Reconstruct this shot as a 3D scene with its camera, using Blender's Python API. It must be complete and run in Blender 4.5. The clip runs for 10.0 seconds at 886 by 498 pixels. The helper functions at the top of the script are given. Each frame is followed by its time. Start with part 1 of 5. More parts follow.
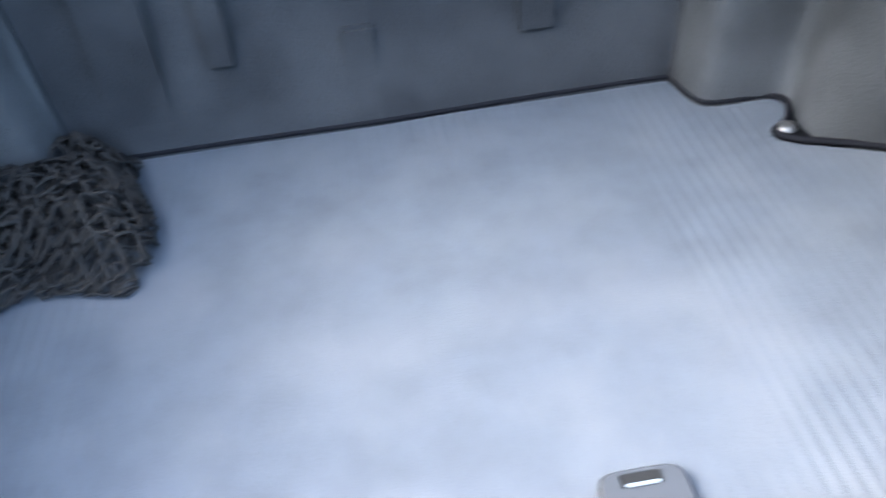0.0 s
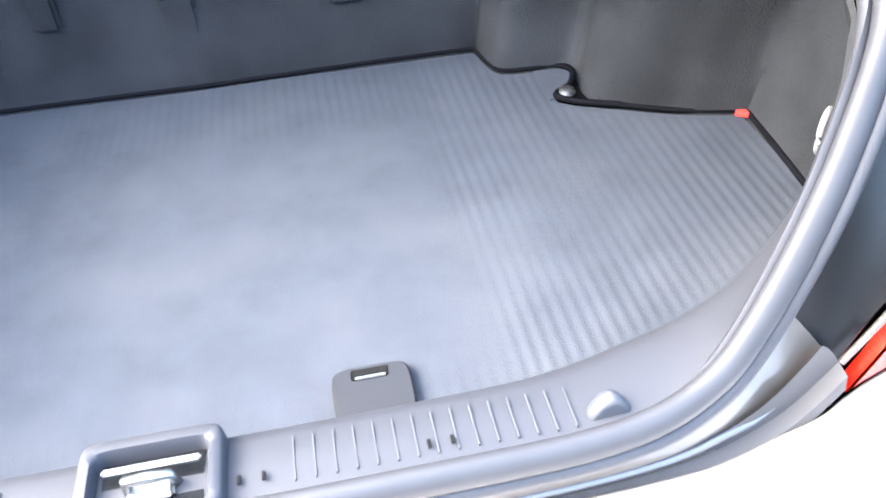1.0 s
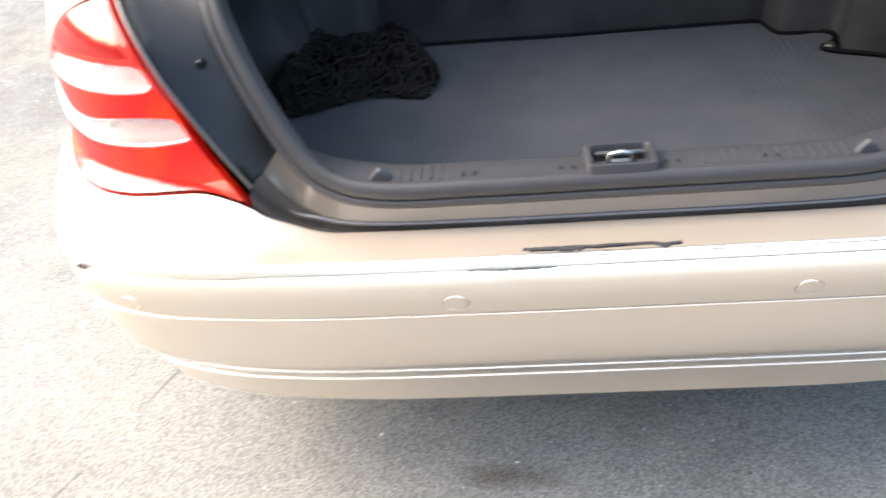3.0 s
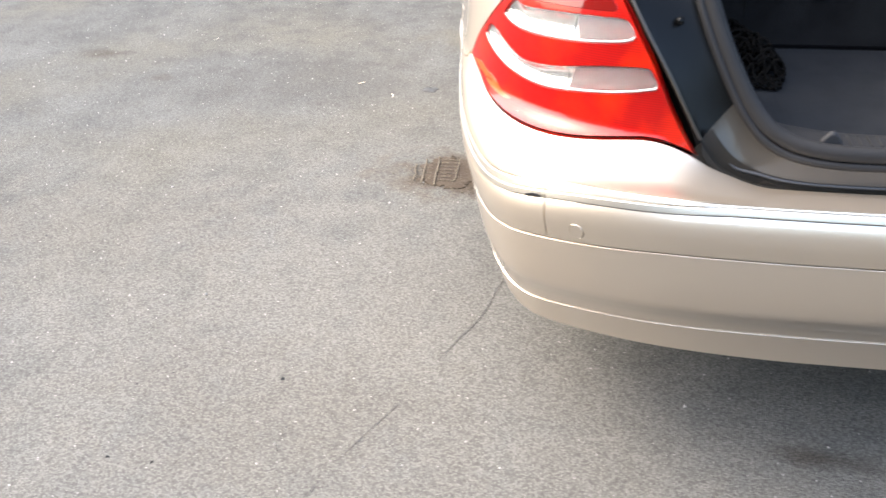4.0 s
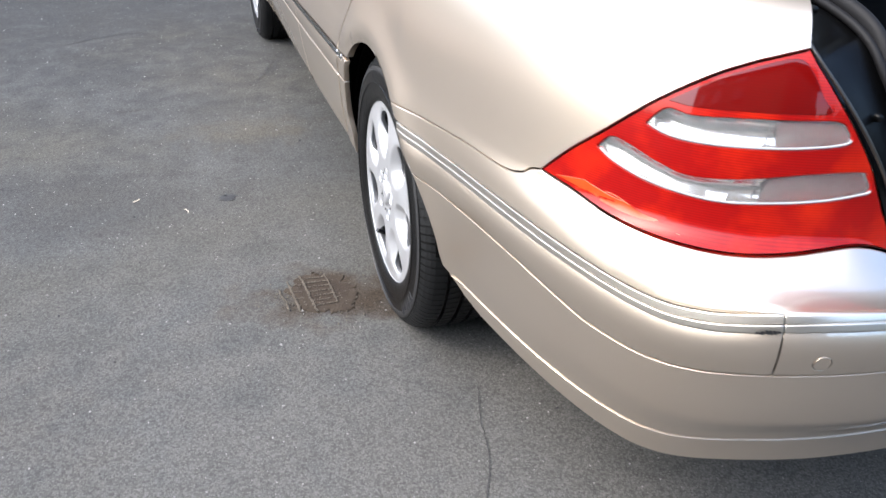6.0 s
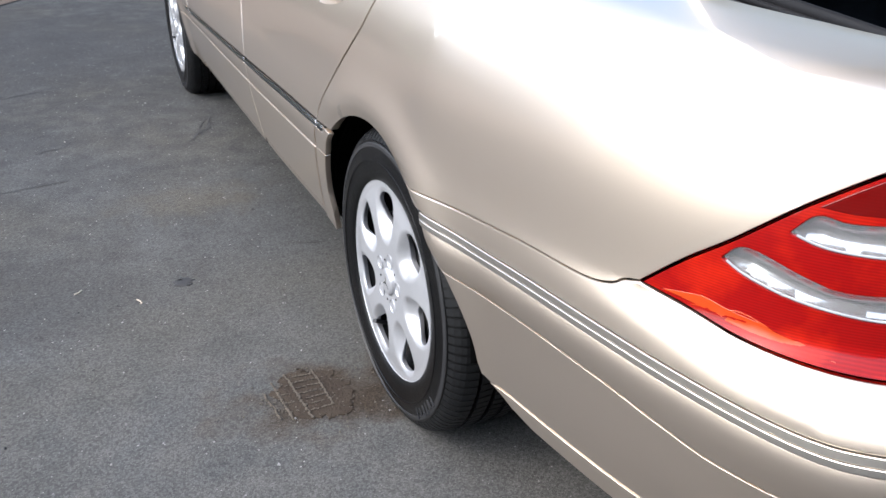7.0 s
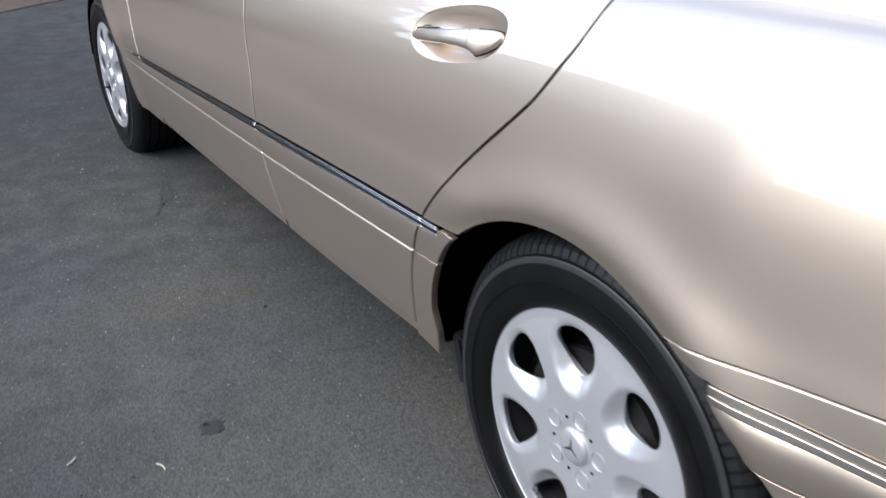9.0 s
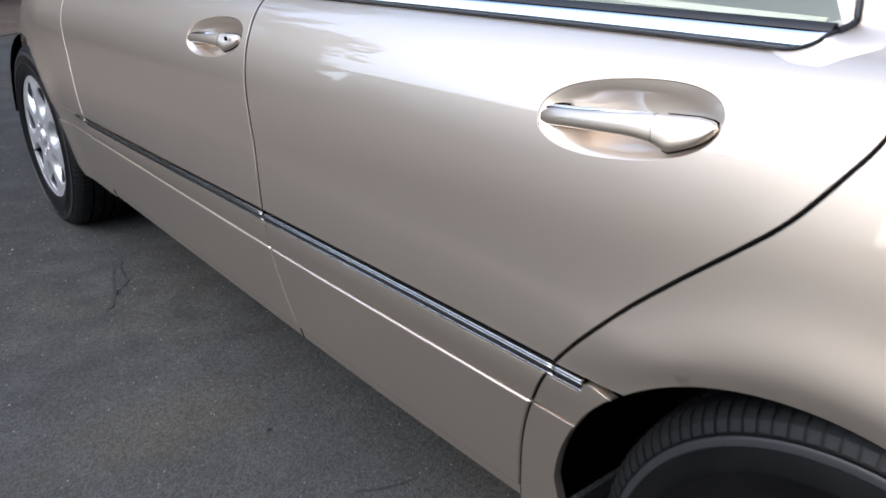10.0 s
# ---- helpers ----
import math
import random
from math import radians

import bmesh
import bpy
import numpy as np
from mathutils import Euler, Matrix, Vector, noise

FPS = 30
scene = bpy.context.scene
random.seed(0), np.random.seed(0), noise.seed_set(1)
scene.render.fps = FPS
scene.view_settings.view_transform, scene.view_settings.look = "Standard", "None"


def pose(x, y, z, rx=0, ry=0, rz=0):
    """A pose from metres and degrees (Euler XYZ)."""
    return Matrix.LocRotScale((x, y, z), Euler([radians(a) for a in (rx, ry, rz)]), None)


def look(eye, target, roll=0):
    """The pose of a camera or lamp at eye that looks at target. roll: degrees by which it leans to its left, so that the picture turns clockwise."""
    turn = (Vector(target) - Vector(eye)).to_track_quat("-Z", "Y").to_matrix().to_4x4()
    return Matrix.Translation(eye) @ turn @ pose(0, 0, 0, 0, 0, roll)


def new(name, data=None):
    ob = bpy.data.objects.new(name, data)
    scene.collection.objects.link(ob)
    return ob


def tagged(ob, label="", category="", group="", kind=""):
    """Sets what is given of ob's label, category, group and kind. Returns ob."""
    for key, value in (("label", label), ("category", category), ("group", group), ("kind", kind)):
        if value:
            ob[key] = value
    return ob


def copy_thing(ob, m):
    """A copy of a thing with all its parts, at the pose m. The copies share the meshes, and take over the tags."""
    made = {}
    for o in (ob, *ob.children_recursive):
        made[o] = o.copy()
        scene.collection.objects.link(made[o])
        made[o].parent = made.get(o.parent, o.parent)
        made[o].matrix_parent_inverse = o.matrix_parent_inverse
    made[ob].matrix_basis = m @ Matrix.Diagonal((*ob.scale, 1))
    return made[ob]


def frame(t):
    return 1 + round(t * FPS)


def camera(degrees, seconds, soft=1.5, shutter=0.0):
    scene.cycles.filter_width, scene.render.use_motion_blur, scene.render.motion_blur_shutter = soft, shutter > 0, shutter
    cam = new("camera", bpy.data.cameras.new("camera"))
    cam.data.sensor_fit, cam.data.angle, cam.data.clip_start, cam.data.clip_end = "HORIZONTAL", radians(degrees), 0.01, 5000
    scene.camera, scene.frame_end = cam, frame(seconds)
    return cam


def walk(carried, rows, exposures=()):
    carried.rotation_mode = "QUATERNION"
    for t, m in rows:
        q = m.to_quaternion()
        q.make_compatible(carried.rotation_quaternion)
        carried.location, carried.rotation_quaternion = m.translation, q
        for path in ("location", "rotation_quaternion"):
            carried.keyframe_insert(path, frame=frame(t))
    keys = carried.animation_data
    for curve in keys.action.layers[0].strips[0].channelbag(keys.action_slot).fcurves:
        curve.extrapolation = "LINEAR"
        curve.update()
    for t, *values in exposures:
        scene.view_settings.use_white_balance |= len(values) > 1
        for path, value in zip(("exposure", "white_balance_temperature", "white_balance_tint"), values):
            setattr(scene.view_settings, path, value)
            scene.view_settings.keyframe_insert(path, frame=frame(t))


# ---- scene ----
cam = camera(55.87, 10.0, 1.5, 0.3)

PATH = [
    (0, (0.0006, -1.2520, 1.1116), (0.0716, -0.1133, 0.1415), -6.77),
    (0.5, (0.1116, -1.3063, 1.0941), (0.3820, -0.1532, 0.1965), -2.18),
    (1, (0.1394, -1.3905, 1.1015), (0.3202, -0.2562, 0.1368), -3.44),
    (1.5, (0.1075, -1.4677, 1.1133), (0.2562, -0.2872, 0.1998), -5.65),
    (2, (-0.0177, -1.6291, 1.1371), (0.1875, -0.4251, 0.2664), -5.08),
    (2.2, (-0.0289, -1.6954, 1.1482), (0.1431, -0.4866, 0.2768), -5.13),
    (3.3, (-0.2576, -2.0816, 1.1914), (-0.4571, -0.8506, 0.3579), -5.56),
    (3.5, (-0.3777, -2.1452, 1.1943), (-0.5904, -0.8826, 0.4130), -4.16),
    (4, (-0.6057, -2.1791, 1.1635), (-0.8647, -0.9300, 0.3745), -2.81),
    (4.5, (-0.7962, -2.0144, 1.1690), (-0.9304, -0.7277, 0.4098), -1.86),
    (5, (-0.9517, -1.9223, 1.1709), (-0.8675, -0.6160, 0.4385), -2.97),
    (5.2, (-1.0376, -1.8985, 1.1513), (-0.8628, -0.5997, 0.4217), -2.67),
    (6.3, (-1.3845, -1.7088, 1.1684), (-0.9331, -0.4554, 0.4791), 1.04),
    (6.5, (-1.3991, -1.6161, 1.1818), (-0.9227, -0.3619, 0.5109), 0.42),
    (7, (-1.4590, -1.4895, 1.1741), (-0.8921, -0.2657, 0.5176), 0.71),
    (7.5, (-1.5565, -1.4261, 1.1662), (-0.8837, -0.2582, 0.5078), 2.09),
    (8, (-1.6277, -1.3355, 1.1616), (-0.9250, -0.1964, 0.4844), 1.77),
    (8.5, (-1.6320, -1.1064, 1.1529), (-0.9428, 0.0621, 0.5129), 0.03),
    (9, (-1.6168, -0.7638, 1.1444), (-0.8878, 0.3814, 0.5064), -0.86),
    (9.5, (-1.6410, -0.4751, 1.1425), (-0.8474, 0.6381, 0.5253), -1.75),
    (10, (-1.6023, -0.2417, 1.1295), (-0.7458, 0.8366, 0.5348), -0.88),
]
walk(cam, [(t, look(eye, target, roll)) for t, eye, target, roll in PATH],
     [(0.0, 6.12, 5800, 4), (1.0, 6.05, 6000, 8), (2.2, 5.85, 6800, 8), (2.75, 4.6, 6850, 8), (3.4, 3.65, 6950, 8), (5.0, 2.75, 6300, 8), (6.5, 2.12, 6000, 8), (8.0, 1.6, 5750, 8), (9.0, 1.42, 5750, 8), (10.0, 1.1, 5700, 8)])

# ---- light: a hazy bright sky, weak soft sun ----
SUN_EL, SUN_AZ = 48.0, 272.0      # degrees; azimuth clockwise from +y
world = bpy.data.worlds.new("world")
scene.world = world
world.use_nodes = True
wn = world.node_tree.nodes
sky = wn.new("ShaderNodeTexSky")
sky.sky_type, sky.sun_disc = "NISHITA", False
sky.sun_elevation, sky.sun_rotation = radians(SUN_EL), radians(SUN_AZ)
sky.air_density, sky.dust_density, sky.ozone_density = 1.0, 4.0, 1.2
wn["Background"].inputs[1].default_value = 0.15
world.node_tree.links.new(sky.outputs[0], wn["Background"].inputs[0])
sun_data = bpy.data.lights.new("sun", "SUN")
sun_data.energy, sun_data.angle, sun_data.color = .66, radians(132), (1.0, 0.985, 0.965)
sun = new("sun", sun_data)
_a, _e = radians(SUN_AZ), radians(SUN_EL)
sun.matrix_world = look(Vector((math.sin(_a) * math.cos(_e), math.cos(_a) * math.cos(_e), math.sin(_e))) * 30, (0, 0, 0))


# ---- materials ----
def material(name, base, rough=.5, metal=0.0, coat=0.0, spec=.5, vary=0.0, scale=20.0, grain=0.0, grain_scale=400.0,
             bump=0.0, bump_scale=200.0, tint=None, coat_rough=.03, detail=6.0):
    """Principled surface with colour variation at two scales and fine relief."""
    m = bpy.data.materials.new(name)
    m.use_nodes = True
    nt = m.node_tree
    b = nt.nodes["Principled BSDF"]
    b.inputs["Base Color"].default_value = (*base, 1)
    b.inputs["Roughness"].default_value = rough
    b.inputs["Metallic"].default_value = metal
    b.inputs["Coat Weight"].default_value = coat
    b.inputs["Coat Roughness"].default_value = coat_rough
    b.inputs["Coat IOR"].default_value = 2.05
    b.inputs["Specular IOR Level"].default_value = spec
    pos = nt.nodes.new("ShaderNodeNewGeometry")

    def nz(sc, det=detail):
        n = nt.nodes.new("ShaderNodeTexNoise")
        n.inputs["Scale"].default_value, n.inputs["Detail"].default_value = sc, det
        nt.links.new(pos.outputs["Position"], n.inputs["Vector"])
        return n
    if vary or grain:
        a, c = nz(scale), nz(grain_scale, 2)
        mul = nt.nodes.new("ShaderNodeMath")
        mul.operation = "MULTIPLY_ADD"
        nt.links.new(a.outputs["Fac"], mul.inputs[0])
        mul.inputs[1].default_value, mul.inputs[2].default_value = vary * 2, 1 - vary
        mul2 = nt.nodes.new("ShaderNodeMath")
        mul2.operation = "MULTIPLY_ADD"
        nt.links.new(c.outputs["Fac"], mul2.inputs[0])
        mul2.inputs[1].default_value, mul2.inputs[2].default_value = grain * 2, -grain
        add = nt.nodes.new("ShaderNodeMath")
        nt.links.new(mul.outputs[0], add.inputs[0])
        nt.links.new(mul2.outputs[0], add.inputs[1])
        mix = nt.nodes.new("ShaderNodeVectorMath")
        mix.operation = "SCALE"
        mix.inputs[0].default_value = base
        nt.links.new(add.outputs[0], mix.inputs["Scale"])
        col = mix.outputs[0]
        if tint:
            d = nz(scale * .37)
            ramp = nt.nodes.new("ShaderNodeMapRange")
            ramp.inputs[1].default_value, ramp.inputs[2].default_value = .45, .7
            nt.links.new(d.outputs["Fac"], ramp.inputs[0])
            t2 = nt.nodes.new("ShaderNodeMix")
            t2.data_type = "RGBA"
            t2.inputs["B"].default_value = (*tint, 1)
            nt.links.new(ramp.outputs[0], t2.inputs["Factor"])
            nt.links.new(col, t2.inputs["A"])
            col = t2.outputs["Result"]
        nt.links.new(col, b.inputs["Base Color"])
    if bump:
        n = nz(bump_scale, 4)
        bp = nt.nodes.new("ShaderNodeBump")
        bp.inputs["Strength"].default_value, bp.inputs["Distance"].default_value = 1.0, bump
        nt.links.new(n.outputs["Fac"], bp.inputs["Height"])
        nt.links.new(bp.outputs[0], b.inputs["Normal"])
    return m


PAINT = material("champagne_paint", (.672, .574, .466), .41, .95, 1.0, vary=.02, scale=3, grain=.03, grain_scale=2500)
# body paint darkened: shade inside the boot opening is in its colour
PAINT_SHADED = material("shaded_inner_paint", (.020, .0165, .0125), .5, .3, .15, vary=.25, scale=14, grain=.08, grain_scale=900)
CHROME = material("chrome", (.86, .87, .88), .07, 1.0)
CREAM = material("cream_leather", (.62, .59, .50), .5, vary=.08, scale=6)
# grey holds the shade that lies on the bumper's painted flange
FLANGE = material("shaded_flange_grey", (.017, .0165, .0165), .75, spec=.1, vary=.35, scale=12, tint=(.012, .0105, .0085))
SATIN = material("satin_chrome", (.68, .63, .56), .36, 1.0, .3, vary=.04, scale=30)
BEAD = material("door_trim_chrome", (.62, .61, .59), .17, 1.0)
BINDING = material("mat_edging", (.0016, .0016, .002), .8, spec=.02)
RUBBER = material("black_rubber", (.008, .008, .0095), .45, vary=.2, scale=30)
SEAL = material("seal_rubber", (.0105, .0105, .0112), .55, spec=.13, vary=.15, scale=40)
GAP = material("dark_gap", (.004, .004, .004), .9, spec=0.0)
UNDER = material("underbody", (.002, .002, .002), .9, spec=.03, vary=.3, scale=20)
TREAD = material("tread_rubber", (.0085, .0088, .0092), .5, spec=.25, vary=.25, scale=40, grain=.2, grain_scale=700)
TYRE = material("tyre_rubber", (.0024, .0024, .0026), .33, spec=.26, vary=.25, scale=25, grain=.1, bump=.0004, bump_scale=900, tint=(.006, .0057, .0053))
MARK = material("raised_rubber", (.020, .020, .021), .42, vary=.2, scale=60)
RIM = material("silver_alloy", (.47, .477, .492), .34, .5, .5, vary=.05, scale=15, grain=.05, grain_scale=1500)
SCUFF = material("scuffed_primer", (.014, .014, .0145), .8, spec=.02, vary=.3, scale=200)
DARK_STEEL = material("dark_steel", (.025, .024, .023), .5, .7, vary=.2, scale=30)
BLACK = material("black_plastic", (.0020, .0021, .0023), .25, spec=.12, vary=.2, scale=15, bump=.0002, bump_scale=900)
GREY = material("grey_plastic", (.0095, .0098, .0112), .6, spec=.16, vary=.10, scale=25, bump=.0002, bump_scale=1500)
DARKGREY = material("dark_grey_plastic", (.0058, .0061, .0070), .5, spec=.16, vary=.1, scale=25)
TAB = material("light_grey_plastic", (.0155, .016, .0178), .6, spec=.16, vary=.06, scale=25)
# dusty boot felt, lightened: brightness of the side trims is in the colour
DUSTY_LIT = material("dusty_lit_felt", (.0075, .0077, .0078), .95, spec=.04, vary=.5, scale=14, grain=.25, grain_scale=700, bump=.0012, bump_scale=350, tint=(.0165, .0168, .0170))
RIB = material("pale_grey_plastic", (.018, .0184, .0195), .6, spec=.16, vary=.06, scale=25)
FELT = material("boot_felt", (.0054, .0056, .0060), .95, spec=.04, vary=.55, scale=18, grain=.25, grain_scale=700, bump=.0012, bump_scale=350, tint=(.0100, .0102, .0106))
CORD = material("net_cord", (.0042, .0038, .0035), .9, spec=.05, vary=.3, scale=60)
STEEL = material("zinc_steel", (.19, .19, .186), .34, 1.0, vary=.1, scale=60)
RIMWHITE = material("clear_lamp_rim", (.34, .34, .34), .2, vary=.05)
HOOK = material("white_plastic", (.30, .30, .30), .4, vary=.05)
DULL = material("dull_white_plastic", (.05, .05, .05), .5, vary=.1, scale=60)
REDTAG = material("red_tag", (.45, .018, .012), .5, vary=.1, scale=80)
SOIL = material("soil_litter", (.085, .062, .045), .95, vary=.4, scale=6, grain=.4, grain_scale=60, bump=.02, bump_scale=30)
MUD = material("dried_mud", (.031, .023, .0165), .95, spec=.2, vary=.45, scale=35, grain=.30, grain_scale=260, bump=.004, bump_scale=140, tint=(.040, .031, .022))
CRUST = material("dry_mud_crust", (.088, .075, .059), .95, spec=.2, vary=.3, scale=60)
CRACK = material("crack_shade", (.028, .027, .026), .95, vary=.3, scale=80)
TAR = material("tar", (.012, .012, .012), .7, vary=.3, scale=80)
STONE = material("loose_grit", (.20, .195, .185), .85, vary=.5, scale=40, tint=(.12, .11, .10))
STRAW = material("dry_straw", (.42, .38, .30), .8, vary=.2, scale=200)
RENDER_WALL = material("brown_render", (.20, .165, .13), .9, spec=.2, vary=.15, scale=1.2, grain=.1, grain_scale=60, bump=.004, bump_scale=80)
PALE_WALL = material("pale_render", (.62, .60, .55), .9, spec=.2, vary=.10, scale=1.5, grain=.08, grain_scale=60)
ROOF = material("dark_roof_tiles", (.06, .045, .04), .8, vary=.3, scale=5, bump=.02, bump_scale=12)
PANE = material("window_pane", (.02, .022, .025), .05, spec=.6)
LEAF = material("foliage", (.105, .115, .07), .7, vary=.4, scale=3, grain=.3, grain_scale=20)


def asphalt():
    m = material("worn_asphalt", (.0690, .0700, .0675), .95, spec=.03, vary=.42, scale=3.2, grain=.16, grain_scale=260, bump=.003, bump_scale=320, tint=(.077, .0745, .0650), detail=10)
    nt = m.node_tree
    b = nt.nodes["Principled BSDF"]
    src = b.inputs["Base Color"].links[0].from_socket
    g = nt.nodes.new("ShaderNodeNewGeometry")
    vor = nt.nodes.new("ShaderNodeTexVoronoi")
    vor.inputs["Scale"].default_value = 260
    nt.links.new(g.outputs["Position"], vor.inputs["Vector"])
    sep = nt.nodes.new("ShaderNodeSeparateColor")
    nt.links.new(vor.outputs["Color"], sep.inputs[0])
    mr = nt.nodes.new("ShaderNodeMapRange")
    for i, x in enumerate((0, 1, .72, 1.34)):
        mr.inputs[1 + i].default_value = x
    nt.links.new(sep.outputs[0], mr.inputs[0])
    edge = nt.nodes.new("ShaderNodeMapRange")
    for i, x in enumerate((.0, .8, 1.1, .8)):
        edge.inputs[1 + i].default_value = x
    nt.links.new(vor.outputs["Distance"], edge.inputs[0])
    both = nt.nodes.new("ShaderNodeMath")
    both.operation = "MULTIPLY"
    nt.links.new(mr.outputs[0], both.inputs[0])
    nt.links.new(edge.outputs[0], both.inputs[1])
    # first two imitate brighter and shaded ground; then dusty brown stains, mostly dried mud
    wob = nt.nodes.new("ShaderNodeTexNoise")
    wob.inputs["Scale"].default_value, wob.inputs["Detail"].default_value = 9, 8
    nt.links.new(g.outputs["Position"], wob.inputs["Vector"])
    for (cx, cy, rx, ry), col, amount in (((-1.0, -.8, 1.9, 1.5), (.094, .091, .084), .7), ((-1.7, 4.2, 3.4, 3.0), (.040, .0405, .041), .6), ((-1.03, .10, .25, .17), (.050, .040, .030), .9), ((-1.10, 1.42, .30, .20), (.095, .085, .064), .4), ((-.92, .05, .23, .11), (.040, .031, .023), .9), ((-.16, -.98, .10, .035), (.030, .025, .020), .7), ((-2.80, 1.12, .13, .07), (.040, .036, .030), .6), ((-2.40, .85, .08, .05), (.046, .041, .034), .5), ((-2.0, -.3, .5, .3), (.078, .074, .066), .4), ((-1.7, .9, .6, .4), (.050, .049, .047), .4), ((-1.2, -1.0, .5, .3), (.072, .068, .060), .4)):
        off = nt.nodes.new("ShaderNodeVectorMath")
        off.operation = "MULTIPLY_ADD"
        off.inputs[1].default_value = (1 / rx, 1 / ry, 0)
        off.inputs[2].default_value = (-cx / rx, -cy / ry, 0)
        nt.links.new(g.outputs["Position"], off.inputs[0])
        ln = nt.nodes.new("ShaderNodeVectorMath")
        ln.operation = "LENGTH"
        nt.links.new(off.outputs[0], ln.inputs[0])
        mix = nt.nodes.new("ShaderNodeMath")
        mix.operation = "MULTIPLY_ADD"
        mix.inputs[1].default_value = 2.2
        nt.links.new(wob.outputs["Fac"], mix.inputs[0])
        nt.links.new(ln.outputs["Value"], mix.inputs[2])
        ramp = nt.nodes.new("ShaderNodeMapRange")
        for i, x in enumerate((1.35, 2.15, amount, 0)):
            ramp.inputs[1 + i].default_value = x
        nt.links.new(mix.outputs[0], ramp.inputs[0])
        blend = nt.nodes.new("ShaderNodeMix")
        blend.data_type = "RGBA"
        blend.inputs["B"].default_value = (*col, 1)
        nt.links.new(ramp.outputs[0], blend.inputs["Factor"])
        nt.links.new(src, blend.inputs["A"])
        src = blend.outputs["Result"]
    sc = nt.nodes.new("ShaderNodeVectorMath")
    sc.operation = "SCALE"
    nt.links.new(src, sc.inputs[0])
    nt.links.new(both.outputs[0], sc.inputs["Scale"])
    nt.links.new(sc.outputs[0], b.inputs["Base Color"])
    return m


ASPHALT = asphalt()


def lens(name, base, rough, scale, strength, axis="X", trans=0.0, glow=None, patch=14, tone_step=.18):
    """Lamp plastic with fine moulded ribs."""
    m = material(name, base, rough, 0, .38, vary=.12, scale=patch, tint=glow)
    nt = m.node_tree
    b = nt.nodes["Principled BSDF"]
    b.inputs["Transmission Weight"].default_value = trans
    b.inputs["Coat IOR"].default_value = 1.5
    g = nt.nodes.new("ShaderNodeNewGeometry")
    w = nt.nodes.new("ShaderNodeTexWave")
    w.bands_direction = axis
    w.inputs["Scale"].default_value, w.inputs["Distortion"].default_value = scale, .0
    nt.links.new(g.outputs["Position"], w.inputs["Vector"])
    bp = nt.nodes.new("ShaderNodeBump")
    bp.inputs["Strength"].default_value, bp.inputs["Distance"].default_value = strength, .002
    nt.links.new(w.outputs["Fac"], bp.inputs["Height"])
    nt.links.new(bp.outputs[0], b.inputs["Normal"])
    src = b.inputs["Base Color"].links[0].from_socket
    line = nt.nodes.new("ShaderNodeMapRange")
    line.inputs[3].default_value, line.inputs[4].default_value = 1 - tone_step, 1 + tone_step
    nt.links.new(w.outputs["Fac"], line.inputs[0])
    tone = nt.nodes.new("ShaderNodeVectorMath")
    tone.operation = "SCALE"
    nt.links.new(src, tone.inputs[0])
    nt.links.new(line.outputs[0], tone.inputs["Scale"])
    nt.links.new(tone.outputs[0], b.inputs["Base Color"])
    b.inputs["Coat Normal"].default_value = (0, 0, 0)
    return m


DEEP_RED = lens("deep_red_lens", (.095, .0010, .0007), .25, 90, .01, "Z", tone_step=.04)
DEEP_RED.node_tree.nodes["Principled BSDF"].inputs["Coat Weight"].default_value = .8
DEEP_RED.node_tree.nodes["Principled BSDF"].inputs["Specular IOR Level"].default_value = .03
# orange-red patches in the colour imitate glow within the lens
RED = lens("red_lens", (.21, .0016, .0012), .3, 90, .05, "Z", glow=(.37, .010, .0012), patch=38)
RED.node_tree.nodes["Principled BSDF"].inputs["Specular IOR Level"].default_value = .12
AMBER = lens("amber_glow_lens", (.42, .040, .001), .3, 150, .05, "Z")
AMBER.node_tree.nodes["Principled BSDF"].inputs["Coat Weight"].default_value = .08
REFLECT = lens("lamp_reflector", (.58, .58, .575), .19, 95, .02, "X", tone_step=.02)
RIBBED = lens("ribbed_lamp_reflector", (.46, .46, .455), .22, 150, .8, "X", tone_step=.4)
RIBBED.node_tree.nodes["Principled BSDF"].inputs["Metallic"].default_value = .85
REFLECT.node_tree.nodes["Principled BSDF"].inputs["Metallic"].default_value = .9


def glass(name, tint, rough=0.0, ior=1.45):
    m = bpy.data.materials.new(name)
    m.use_nodes = True
    b = m.node_tree.nodes["Principled BSDF"]
    b.inputs["Base Color"].default_value = (*tint, 1)
    b.inputs["Transmission Weight"].default_value = 1.0
    b.inputs["Roughness"].default_value = rough
    b.inputs["IOR"].default_value = ior
    return m


GLASS = glass("green_glass", (.88, .94, .88))
CLEAR = glass("clear_lamp_plastic", (.97, .97, .96), 0.0, 1.12)


from mathutils import geometry

